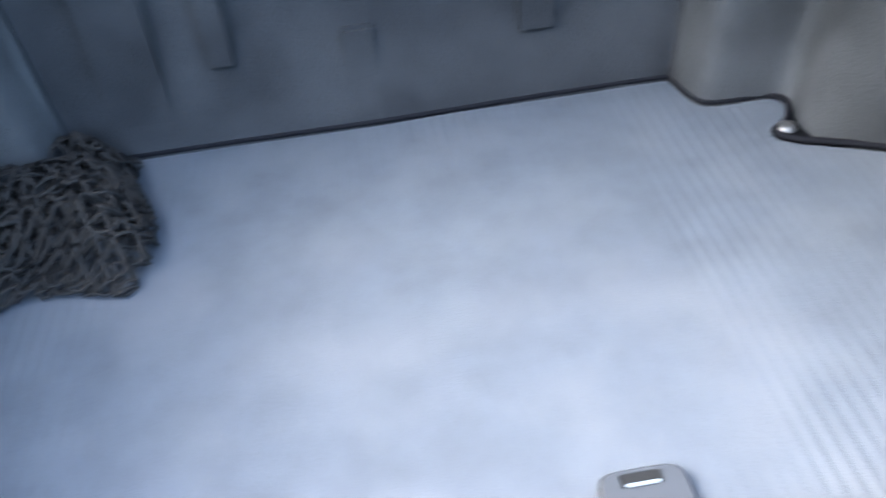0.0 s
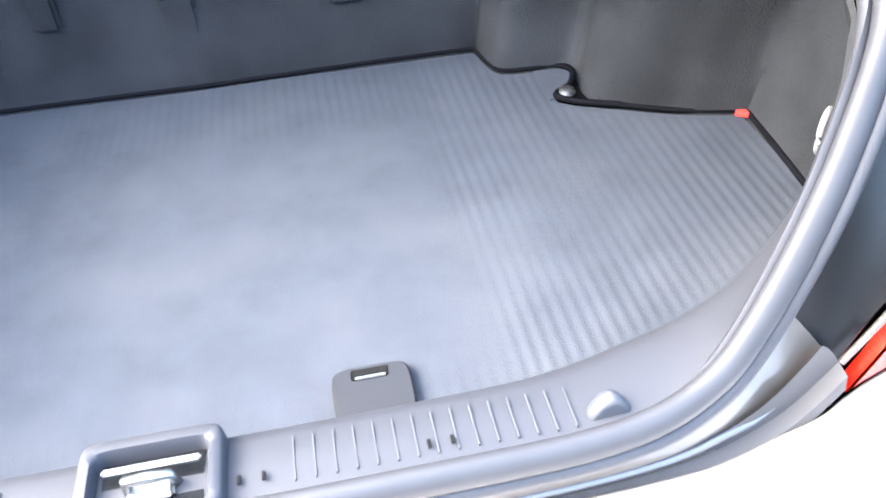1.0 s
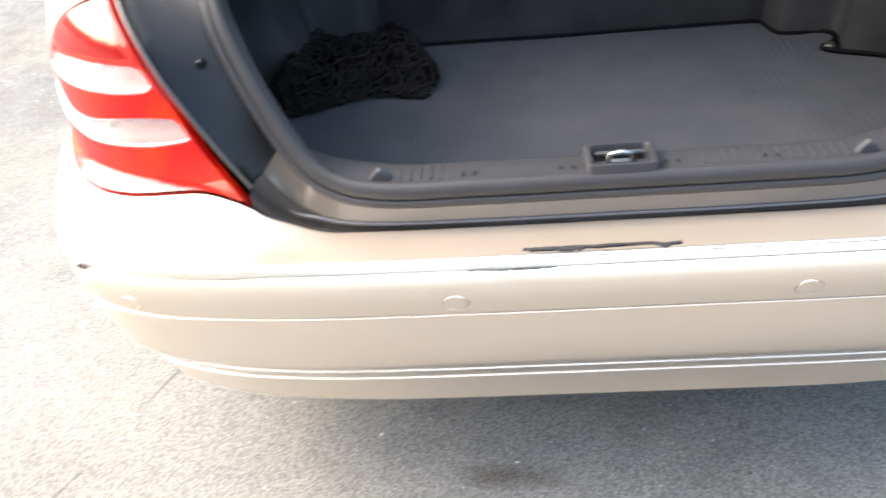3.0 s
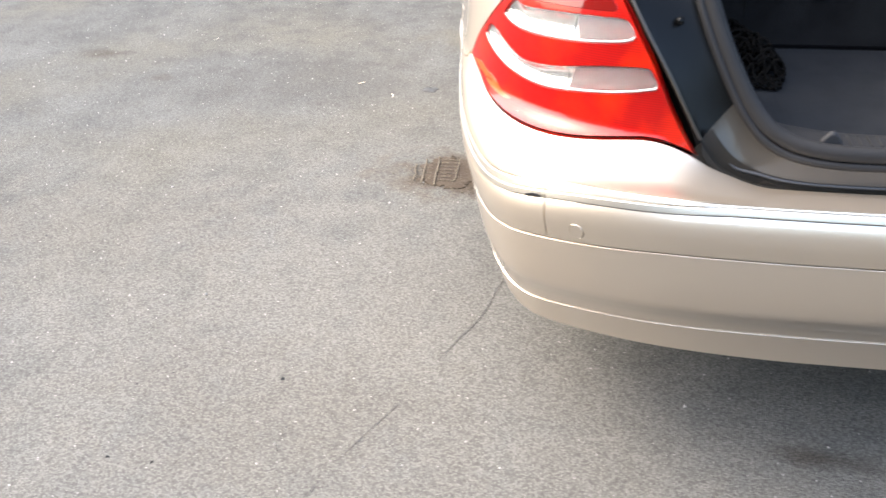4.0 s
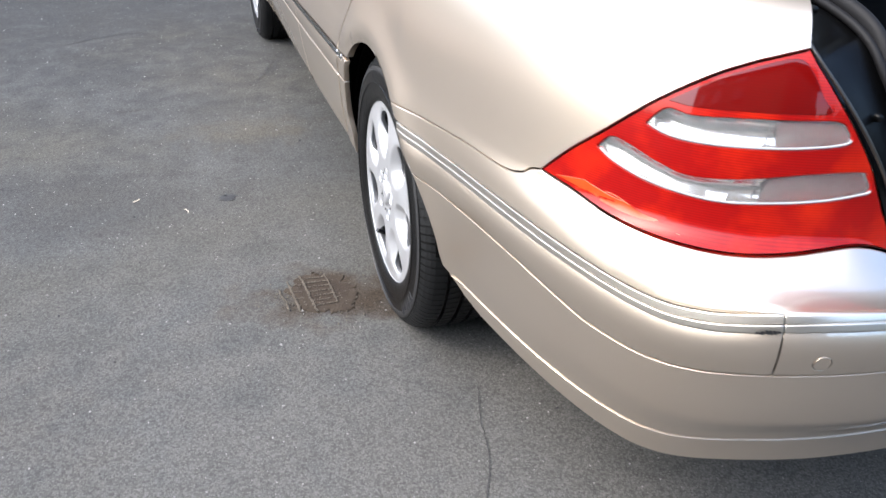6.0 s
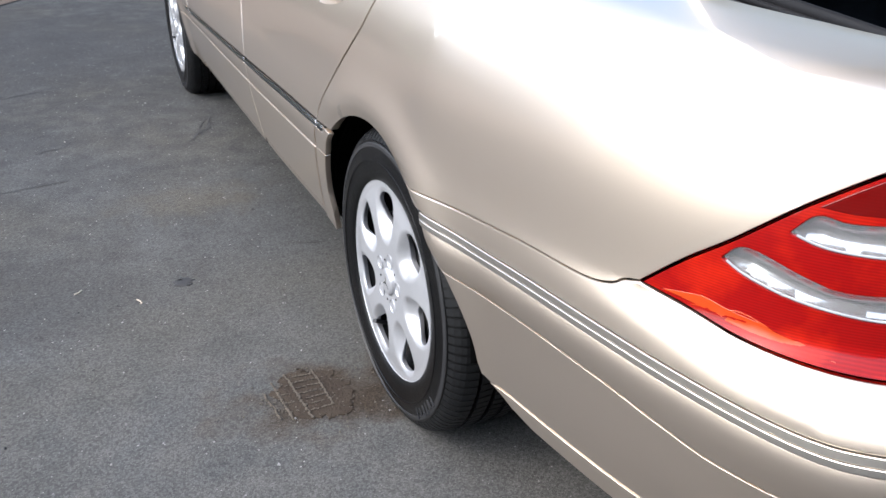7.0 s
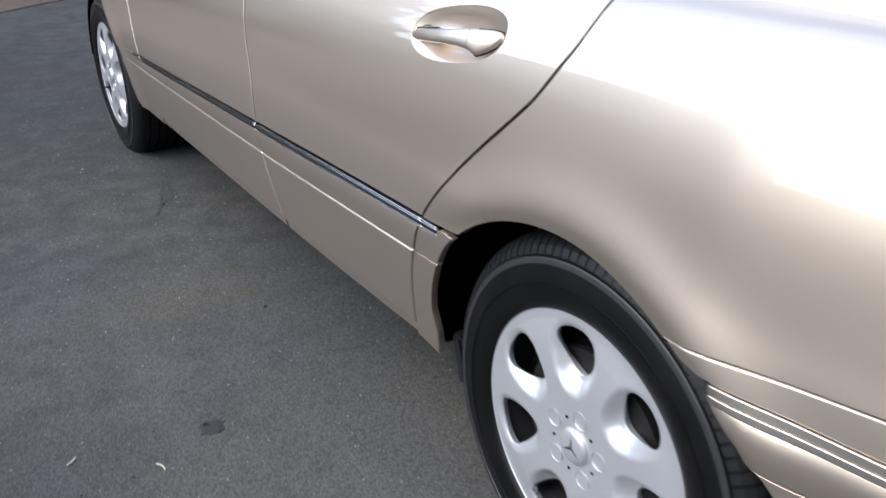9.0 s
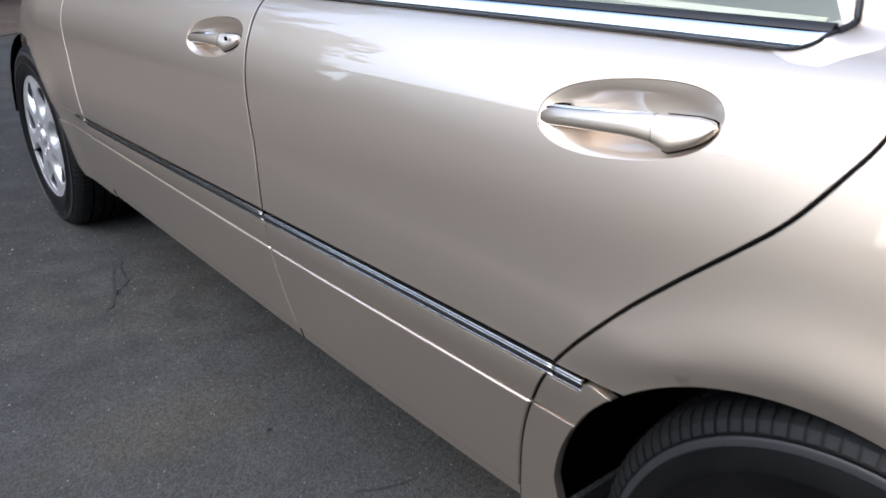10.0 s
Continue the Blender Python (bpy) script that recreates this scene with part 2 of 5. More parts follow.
# ---- body surface: s runs along the plan outline, v runs up the section ----
def pchip(xs, ys):
    """Monotone cubic through a few control values."""
    xs, ys = np.array(xs, float), np.array(ys, float)
    h = np.diff(xs)
    d = np.diff(ys) / h
    m = np.zeros(len(xs))
    for i in range(1, len(xs) - 1):
        if d[i - 1] * d[i] > 0:
            a, b = 2 * h[i] + h[i - 1], h[i] + 2 * h[i - 1]
            m[i] = (a + b) / (a / d[i - 1] + b / d[i])
    m[0], m[-1] = d[0], d[-1]

    def f(x):
        x = np.clip(np.asarray(x, float), xs[0], xs[-1])
        i = np.clip(np.searchsorted(xs, x) - 1, 0, len(h) - 1)
        t = (x - xs[i]) / h[i]
        return (ys[i] * (1 + 2 * t) * (1 - t) ** 2 + m[i] * h[i] * t * (1 - t) ** 2
                + ys[i + 1] * t * t * (3 - 2 * t) - m[i + 1] * h[i] * t * t * (1 - t))
    return f


def sstep(a, b, x):
    t = np.clip((np.asarray(x, float) - a) / (b - a), 0, 1)
    return t * t * (3 - 2 * t)


LEVELS = [.20, .28, .345, .41, .515, .56, .60, .625, .655, .67, .80, .88, .93, .97, 1.0, 1.03, 1.10, 1.2]
level_z = pchip(LEVELS, [.20, .28, .345, .41, .515, .56, .60, .625, .655, .67, .80, .88, .928, .962, .982, .996, 1.008, 1.01])
level_w = pchip(LEVELS, [.855, .884, .897, .908, .922, .9275, .926, .924, .921, .919, .906, .889, .869, .842, .812, .776, .70, .60])
level_r = pchip(LEVELS, [1.06, 1.085, 1.115, 1.165, 1.19, 1.197, 1.186, 1.16, 1.10, 1.085, 1.082, 1.076, 1.068, 1.058, 1.043, 1.02, .96, .87])
tail_lift = pchip([.25, .8, 1.0, 1.06, 1.12, 1.18, 1.24, 1.32, 1.45, 2.2], [0, 0, -.003, .002, .013, .024, .031, .035, .037, .037])
KL, KU, PL, PU, DR = .14, .125, 5.7, 4.7, .058
REAR, FRONT = -.2, 2.72


def corner(ph, w, depth, taper, p):
    """A quarter of a tapered superellipse: how far out, how far along."""
    c, s = np.maximum(np.cos(ph), 1e-9) ** (2 / p), np.maximum(np.sin(ph), 1e-9) ** (2 / p)
    return w * c * (1 - taper * 1.1 * s * s / (s + .1)), depth * s


PH = np.linspace(0, math.pi / 2, 2001)
_a, _b = corner(PH, .92, .96, .05, 3.8)
ARC = np.concatenate([[0], np.cumsum(np.hypot(np.diff(_a), np.diff(_b)))])
MID = REAR - ARC[-1]          # s at the middle of the tail
NOSE = FRONT + ARC[-1]        # s at the middle of the nose


def body(s, v, out=0.0):
    """Places on the body's skin, on the left; past MID the right half follows."""
    s, v = np.broadcast_arrays(np.asarray(s, float), np.asarray(v, float))
    flip = np.where(s < MID, -1.0, 1.0)
    s = np.where(s < MID, 2 * MID - s, s)
    u = sstep(.60, .66, v)
    w = level_w(v)
    p = PL + (PU - PL) * u
    ph = np.interp(REAR - s, ARC, PH)
    even = np.arcsin(np.minimum(1, np.sin(ph) ** (p / 3.8)))
    b = sstep(.35, .95, (REAR - s) / ARC[-1])
    ph = even * (1 - b) + ph * b
    rx, ry = corner(ph, w, level_r(v) + REAR, KL + (KU - KL) * u, p)
    pf = np.interp(s - FRONT, ARC, PH)
    fx, fy = corner(pf, w, 1.08 - .12 * sstep(.6, 1.0, v), .10, 3.0)
    x = np.where(s < REAR, rx, np.where(s > FRONT, fx, w))
    y = np.where(s < REAR, REAR - ry, np.where(s > FRONT, FRONT + fy, s))
    lift = tail_lift(-s) * (1 - sstep(.59, .625, v)) - .012 * sstep(0, 1, s) * (1 - sstep(.5, .7, v))
    drop = np.where(y < 0, -DR * (np.abs(y) / 1.05) ** 1.7, -.024 * np.maximum(y, 0) ** 1.3)
    z = level_z(v) + lift + drop * sstep(.70, .98, v)
    dip = sstep(1.28, 1.50, -s) * sstep(.585, .612, v)
    z = z + (.623 - .020 * sstep(.605, .665, v) - z) * dip
    # flared lips of the wheel arches and the bow of the flank
    for yc in (0.0, 2.965):
        r = np.hypot((y - yc - .03) / .375, (z - .325) / .343)
        near = (1 - sstep(.42, .58, np.abs(s - yc))) * np.where(y > yc + .2, sstep(.56, .66, z), 1)
        x = x + (.0095 * np.exp(-((r - 1.08) / .16) ** 2) - .0075 * np.exp(-((r - .985) / .055) ** 2)) * near
    x = x - .010 * sstep(.9, 2.8, y)
    q = np.stack([-x * flip, y, z], -1)
    if np.any(out):
        q = q + normal(s_of(s, flip), v) * np.asarray(out)[..., None]
    return q


def s_of(s, flip):
    return np.where(flip < 0, 2 * MID - s, s)


def normal(s, v):
    e = 1e-4
    n = np.cross(body(s, v + e) - body(s, v - e), body(s + e, v) - body(s - e, v))
    return n / np.linalg.norm(n, axis=-1, keepdims=True)


# ---- mesh tools ----
def mesh_ob(name, verts, faces, mat, parent=None, normals=None, label="", smooth=True):
    me = bpy.data.meshes.new(name)
    me.from_pydata([tuple(float(c) for c in v) for v in verts], [], [tuple(int(i) for i in f) for f in faces])
    me.materials.append(mat)
    me.polygons.foreach_set("use_smooth", [smooth] * len(me.polygons))
    if normals is not None:
        me.normals_split_custom_set_from_vertices([tuple(float(c) for c in n) for n in normals])
    ob = new(name, me)
    ob.parent = parent
    if label:
        tagged(ob, label)
    return ob


def part(name, bm, mat, parent=None, label="", smooth=False):
    me = bpy.data.meshes.new(name)
    bmesh.ops.recalc_face_normals(bm, faces=bm.faces)
    bm.to_mesh(me)
    bm.free()
    me.materials.append(mat)
    me.polygons.foreach_set("use_smooth", [smooth] * len(me.polygons))
    if smooth:
        me.set_sharp_from_angle(angle=radians(62))
    ob = new(name, me)
    ob.parent = parent
    if label:
        tagged(ob, label)
    return ob


def catmull(pts, n=8):
    """A smooth open curve through a few points."""
    p = np.array(pts, float)
    q = np.vstack([2 * p[0] - p[1], p, 2 * p[-1] - p[-2]])
    out = []
    for i in range(1, len(q) - 2):
        t = np.linspace(0, 1, n, endpoint=False)[:, None]
        a, b, c, d = q[i - 1], q[i], q[i + 1], q[i + 2]
        out.append(.5 * (2 * b + (c - a) * t + (2 * a - 5 * b + 4 * c - d) * t ** 2 + (3 * b - a - 3 * c + d) * t ** 3))
    return np.vstack(out + [p[-1:]])


def refine(loop, d):
    loop = np.array(loop, float)
    out = []
    for a, b in zip(loop, np.roll(loop, -1, 0)):
        k = max(1, int(math.ceil(np.hypot(*(b - a)) / d)))
        if np.hypot(*(b - a)) < 1e-5:
            continue
        out += [a + (b - a) * i / k for i in range(k)]
    return np.array(out)


def inside(p, loops):
    r = np.zeros(len(p), bool)
    for lp in loops:
        a, b = lp, np.roll(lp, -1, 0)
        for (x0, y0), (x1, y1) in zip(a, b):
            if y0 == y1:
                continue
            c = ((y0 > p[:, 1]) != (y1 > p[:, 1])) & (p[:, 0] < (x1 - x0) * (p[:, 1] - y0) / (y1 - y0) + x0)
            r ^= c
    return r


def skin(loops, grid, roll, gap, depth, out, surf, nrm):
    """Vertices, faces and normals of a trimmed piece of a surface with rolled edges."""
    loops = [refine(l, grid * .55) for l in loops]
    rim = np.vstack(loops)
    lo, hi = rim.min(0), rim.max(0)
    g = np.stack(np.meshgrid(np.arange(lo[0] + grid / 2, hi[0], grid), np.arange(lo[1] + grid / 2, hi[1], grid)), -1).reshape(-1, 2)
    g = g[inside(g, loops)] if len(g) else g
    if len(g):
        far = np.array([np.min(np.sum((rim - q) ** 2, 1)) for q in g]) > (.5 * grid) ** 2
        g = g[far]
    pts = np.vstack([rim, g])
    edges, ofs = [], 0
    for l in loops:
        edges += [(ofs + i, ofs + (i + 1) % len(l)) for i in range(len(l))]
        ofs += len(l)
    r = geometry.delaunay_2d_cdt([Vector(q) for q in pts], edges, [], 0, 1e-7, True)
    p2 = np.array([tuple(v) for v in r[0]])
    tri = np.array([tuple(f) for f in r[2] if len(f) == 3])
    tri = tri[inside(p2[tri].mean(1), loops)]
    back = {}
    for i, src in enumerate(r[3]):
        for k in src:
            back[k] = i
    # outward direction along every rim, in the surface's own plane
    shift, rings, ofs = np.zeros_like(p2), [], 0
    for l in loops:
        e = np.roll(l, -1, 0) - l
        o = np.stack([e[:, 1], -e[:, 0]], 1)
        o /= np.linalg.norm(o, axis=1, keepdims=True) + 1e-12
        m = (l + np.roll(l, -1, 0)) / 2 + o * 1e-4
        if inside(m, loops).mean() > .5:
            o = -o
        o = o + np.roll(o, 1, 0)
        o /= np.linalg.norm(o, axis=1, keepdims=True) + 1e-12
        idx = [back[ofs + i] for i in range(len(l))]
        shift[idx] = o
        rings.append(idx)
        ofs += len(l)
    rimv = np.concatenate([np.array(i) for i in rings])
    real = np.ones(len(p2))
    real[rimv] = np.linalg.norm(surf(*(p2[rimv] + shift[rimv] * 1e-3).T) - surf(*(p2[rimv] - shift[rimv] * 1e-3).T), axis=1) / 2e-3
    q2 = p2 - shift * ((roll + gap / 2) / np.maximum(real, .5))[:, None]
    v3, n3 = surf(q2[:, 0], q2[:, 1]), nrm(q2[:, 0], q2[:, 1])
    v3 = v3 + n3 * out
    f = tri.tolist()
    a, b, c = v3[tri[:, 0]], v3[tri[:, 1]], v3[tri[:, 2]]
    if (np.cross(b - a, c - a) * n3[tri[:, 0]]).sum() < 0:
        f = [(x, z, y) for x, y, z in f]
    V, N = [v3], [n3]
    count = len(v3)
    for idx in rings:
        idx = np.array(idx)
        o2 = shift[idx]
        t = surf(*(q2[idx] + o2 * 1e-3).T) - surf(*q2[idx].T)
        n = n3[idx]
        t = t - n * (t * n).sum(1, keepdims=True)
        t /= np.linalg.norm(t, axis=1, keepdims=True) + 1e-12
        p = v3[idx]
        prev = idx
        k = len(idx)
        for dt, dn, nn in ((.6 * roll, .12 * roll, n * .8 + t * .6), (roll, .8 * roll, n * .2 + t), (roll, depth, t)):
            V.append(p + t * dt - n * dn)
            N.append(nn / np.linalg.norm(nn, axis=1, keepdims=True))
            cur = np.arange(count, count + k)
            count += k
            w = np.vstack(V)
            i = 0
            quad = (prev[0], prev[1], cur[1], cur[0])
            fn = np.cross(w[quad[1]] - w[quad[0]], w[quad[3]] - w[quad[0]])
            flip = (fn * N[-1][0]).sum() < 0
            for i in range(k):
                j = (i + 1) % k
                qd = (prev[i], prev[j], cur[j], cur[i])
                f.append(qd[::-1] if flip else qd)
            prev = cur
    return np.vstack(V), f, np.vstack(N)


def panel(name, loops, mat, parent, grid=.022, roll=.0005, gap=.0050, depth=.014, out=0.0, surf=None, nrm=None, both=False, label=""):
    """A trimmed body panel; both: its mirror image on the other side too."""
    v, f, n = skin(loops, grid, roll, gap, depth, out, surf or body, nrm or normal)
    first, par = parent if isinstance(parent, (list, tuple)) else (parent, parent)
    made = [mesh_ob(name, v, f, mat, first, n, label)]
    if both:
        m = np.array([-1, 1, 1])
        made.append(mesh_ob(name, v * m, [tuple(reversed(q)) for q in f], mat, par, n * m, label))
    return made


def sweep(name, path, section, mat, parent, up=(0, 0, 1), closed=False, side=None, label="", smooth=True, cap=True):
    """Sweep a section of (out, up) offsets along a path; side fixes the outward direction."""
    p = np.array(path, float)
    k, m = len(p), len(section)
    tan = np.gradient(p, axis=0) if not closed else np.roll(p, -1, 0) - np.roll(p, 1, 0)
    tan /= np.linalg.norm(tan, axis=1, keepdims=True)
    u = np.array(up, float)
    o = np.cross(tan, u) if side is None else np.tile(np.array(side, float), (k, 1))
    o = o - tan * (o * tan).sum(1, keepdims=True)
    o /= np.linalg.norm(o, axis=1, keepdims=True)
    w = np.cross(o, tan)
    w *= np.where((w * u).sum(1, keepdims=True) < 0, -1, 1)
    V = np.vstack([p[i] + np.outer([s[0] for s in section], o[i]) + np.outer([s[1] for s in section], w[i]) for i in range(k)])
    F = []
    for i in range(k if closed else k - 1):
        for j in range(m):
            a, b = i * m + j, i * m + (j + 1) % m
            c, d = ((i + 1) % k) * m + (j + 1) % m, ((i + 1) % k) * m + j
            F.append((a, b, c, d))
    if cap and not closed:
        F += [tuple(range(m))[::-1], tuple(range((k - 1) * m, k * m))]
    bm = bmesh.new()
    vs = [bm.verts.new(q) for q in V]
    for q in F:
        try:
            bm.faces.new([vs[i] for i in q])
        except ValueError:
            pass
    return part(name, bm, mat, parent, label, smooth)


def loft(name, rows, mat, parent=None, label="", thick=.004, smooth=True):
    """A sheet through rows of points, with a thickness."""
    rows = [np.array(r, float) for r in rows]
    k, m = len(rows), len(rows[0])
    V = np.vstack(rows)
    F = [(i * m + j, i * m + j + 1, (i + 1) * m + j + 1, (i + 1) * m + j) for i in range(k - 1) for j in range(m - 1)]
    bm = bmesh.new()
    vs = [bm.verts.new(q) for q in V]
    for q in F:
        bm.faces.new([vs[i] for i in q])
    bmesh.ops.recalc_face_normals(bm, faces=bm.faces)
    if thick:
        bmesh.ops.solidify(bm, geom=bm.faces[:], thickness=thick)
    return part(name, bm, mat, parent, label, smooth)


def lathe(name, prof, mat, parent, n=64, label="", axis_x=True):
    """Turn a profile of (radius, along x) about the x axis."""
    V, F, m = [], [], len(prof)
    for i in range(n):
        a = 2 * math.pi * i / n
        V += [(x, r * math.cos(a), r * math.sin(a)) for r, x in prof]
    for i in range(n):
        for j in range(m - 1):
            a, b = i * m + j, ((i + 1) % n) * m + j
            F.append((a, b, b + 1, a + 1))
    bm = bmesh.new()
    vs = [bm.verts.new(q) for q in V]
    for q in F:
        bm.faces.new([vs[i] for i in q])
    bmesh.ops.remove_doubles(bm, verts=bm.verts, dist=1e-5)
    return part(name, bm, mat, parent, label, True)


def box(name, lo, hi, mat, parent=None, bevel=.002, label="", m=None):
    bm = bmesh.new()
    bmesh.ops.create_cube(bm, size=1)
    lo, hi = Vector(lo), Vector(hi)
    for v in bm.verts:
        v.co = Vector([(a + b) / 2 + c * (b - a) for a, b, c in zip(lo, hi, v.co)])
    if bevel:
        bmesh.ops.bevel(bm, geom=bm.edges[:], offset=bevel, segments=2, affect="EDGES")
    if m is not None:
        bmesh.ops.transform(bm, matrix=m, verts=bm.verts)
    return part(name, bm, mat, parent, label)


def tube(name, path, r, mat, parent=None, n=8, label="", closed=False):
    sec = [(r * math.cos(2 * math.pi * i / n), r * math.sin(2 * math.pi * i / n)) for i in range(n)]
    return sweep(name, path, sec, mat, parent, up=(.013, .02, 1), closed=closed, label=label)


def ring2(cx, cy, a, b, tilt=0.0, n=40, p=2.0):
    t = np.linspace(0, 2 * math.pi, n, endpoint=False)
    x = a * np.sign(np.cos(t)) * np.abs(np.cos(t)) ** (2 / p)
    y = b * np.sign(np.sin(t)) * np.abs(np.sin(t)) ** (2 / p)
    c, s = math.cos(tilt), math.sin(tilt)
    return np.stack([cx + x * c - y * s, cy + x * s + y * c], 1)


# ---- the car ----
car = tagged(new("sedan_car"), "champagne beige metallic saloon car with its boot open", "car")


def arch(yc, a0, a1, n=40, grow=0.0):
    t = np.radians(np.linspace(a0, a1, n))
    ry = grow + np.where(np.cos(t) > 0, .372, .335 + .105 * np.cos(t) ** 2 * (1 if yc == 0 else .5))
    return np.stack([yc + .03 + ry * np.cos(t), .325 + (.343 + grow) * np.sin(t)], 1)


WB = 2.965
DOOR_R = catmull([(.483, .285), (.462, .40), (.446, .461), (.430, .50), (.406, .548), (.369, .60), (.294, .681), (.228, .743), (.17, .794), (.122, .839),
                  (.084, .891), (.064, .927), (.056, .97), (.06, 1.023), (.075, 1.09)], 6)
DOOR_B = catmull([(1.13, .285), (1.155, .40), (1.172, .49), (1.172, .556), (1.19, .65), (1.22, .742), (1.242, .836), (1.255, .921), (1.272, .981), (1.28, 1.01)], 6)
DOOR_A = catmull([(2.275, .285), (2.30, .40), (2.318, .477), (2.322, .53), (2.37, .63), (2.422, .72), (2.46, .82), (2.477, .905), (2.50, 1.01)], 6)


def above(c, v):
    return c[c[:, 1] > v + .003]


def at_v(c, v):
    return np.array([np.interp(v, c[:, 1], c[:, 0]), v])


def span(c, v0, v1):
    """The stretch of an upright curve between two heights."""
    m = c[(c[:, 1] > v0 + .003) & (c[:, 1] < v1 - .003)]
    return np.vstack([at_v(c, v0), m, at_v(c, v1)])


# heights of the trim strip's middle and of the groove below it, along the flank
strip_v = pchip([-1.9, -1.5, -1.4, -1.225, -1.1, -1.05, -.97, -.90, -.80, -.686, -.545, -.372, -.24, .39, .73, 1.17, 2.32, 2.7],
                [.585, .586, .582, .580, .578, .5765, .574, .575, .577, .5795, .5805, .577, .577, .569, .5655, .5555, .520, .512])
groove_v = pchip([-1.9, -1.55, -1.4, -1.27, -1.206, -1.12, -1.06, -1.0, -.947, -.88, -.808, -.689, -.543, -.46, -.305, .34, .74, 1.17, 2.32, 2.7],
                 [.508, .509, .508, .503, .501, .501, .499, .494, .490, .490, .498, .510, .5135, .511, .508, .500, .497, .490, .477, .474])


def along(f, s0, s1, off=0.0, n=24):
    s = np.linspace(s0, s1, n)
    return np.stack([s, f(s) + off], 1)


def cut_v(c, f, off=0.0):
    """Where an upright curve meets a running height."""
    d = c[:, 1] - (f(c[:, 0]) + off)
    i = int(np.argmax(d > 0))
    a, b = c[i - 1], c[i]
    w = -d[i - 1] / (d[i] - d[i - 1])
    return a + (b - a) * w


HS = .0095       # half height of the strip


def crowned(lo, hi, c, top=.55):
    """The body's skin with a swelling between two running heights, fullest low down and falling away to the top."""
    def surf(s, v):
        s, v = np.broadcast_arrays(np.asarray(s, float), np.asarray(v, float))
        f = np.clip((v - lo(s)) / (hi(s) - lo(s)), -.3, 1.3)
        k = np.where(f > 1 - top, ((f - 1 + top) / top) ** 2, .35 * ((1 - top - f) / (1 - top)) ** 2)
        return body(s, v) - normal(s, v) * (c * k)[..., None]

    def nrm(s, v):
        e = 2e-4
        n = np.cross(surf(s, v + e) - surf(s, v - e), surf(s + e, v) - surf(s - e, v))
        return n / np.linalg.norm(n, axis=-1, keepdims=True)
    return {"surf": surf, "nrm": nrm}


def flank(front, rear):
    """Upper, strip, band and lower loops between two upright gaps."""
    r = {}
    fs, rs = cut_v(front, strip_v, HS), cut_v(rear, strip_v, HS)
    fb, rb = cut_v(front, strip_v, -HS), cut_v(rear, strip_v, -HS)
    fg, rg = cut_v(front, groove_v), cut_v(rear, groove_v)
    r["strip"] = np.vstack([along(strip_v, rs[0], fs[0], HS), along(strip_v, fb[0], rb[0], -HS)])
    r["band"] = np.vstack([along(strip_v, rb[0], fb[0], -HS), span(front, fg[1], fb[1])[::-1][1:-1], along(groove_v, fg[0], rg[0]), span(rear, rg[1], rb[1])[1:-1]])
    r["low"] = np.vstack([along(groove_v, rg[0], fg[0]), span(front, .313, fg[1])[::-1][1:], span(rear, .313, rg[1])[:-1]])
    a, b = at_v(rear, .313)[0], at_v(front, .313)[0]
    r["sill"] = np.array([(a, .313), (b, .313), (b, .286), (a, .286)])
    r["rs"], r["fs"] = rs, fs
    return r


def strips(r, owner, s0=None, s1=None):
    """Chrome trim: two bright beads and a dark channel between, on a black base."""
    a, b = (r["rs"][0], r["fs"][0]) if s0 is None else (s0, s1)
    for off, h, mat, out, nm in ((0.0, HS - .001, RUBBER, -.001, "trim_base"), (.0062, .0012, BEAD, .0025, "chrome_trim"), (.0020, .0020, BEAD, .003, "chrome_trim"), (-.0076, .0008, BEAD, .001, "chrome_trim")):
        lp = np.vstack([along(strip_v, a, b, off + h), along(strip_v, b, a, off - h)])
        panel(nm, [lp], mat, owner, grid=.03, roll=.0012, gap=0 if nm == "chrome_trim" else .004, depth=.006, out=out, both=True)


CUPS = {"rear": (.343, .898, .121, .041, -.135), "front": (1.404, .886, .123, .043, -.125)}


def door(which, front, rear, top_rear):
    r = flank(front, rear)
    cx, cy, a, b, tilt = CUPS[which]
    cup = ring2(cx, cy, a, b, tilt, 48, 2.3)
    upper = np.vstack([along(strip_v, r["rs"][0], r["fs"][0], HS), span(front, r["fs"][1], 1.0)[1:], top_rear, span(rear, r["rs"][1], top_rear[-1][1])[::-1][1:-1]])
    d = panel("door", [upper, cup], PAINT, car, both=True, gap=.0082, depth=.018, label="champagne beige %s door panel" % which)
    panel("door_moulding", [r["band"]], PAINT, d, gap=.0045, both=True, out=.002, **crowned(groove_v, strip_v, .005))
    panel("door_cladding", [r["low"]], PAINT, d, roll=.004, gap=.0035, both=True, out=.002)
    panel("sill_moulding", [r["sill"]], PAINT, d, roll=.003, gap=.003, both=True, out=-.003)
    strips(r, d)
    handle(which, d)
    return d


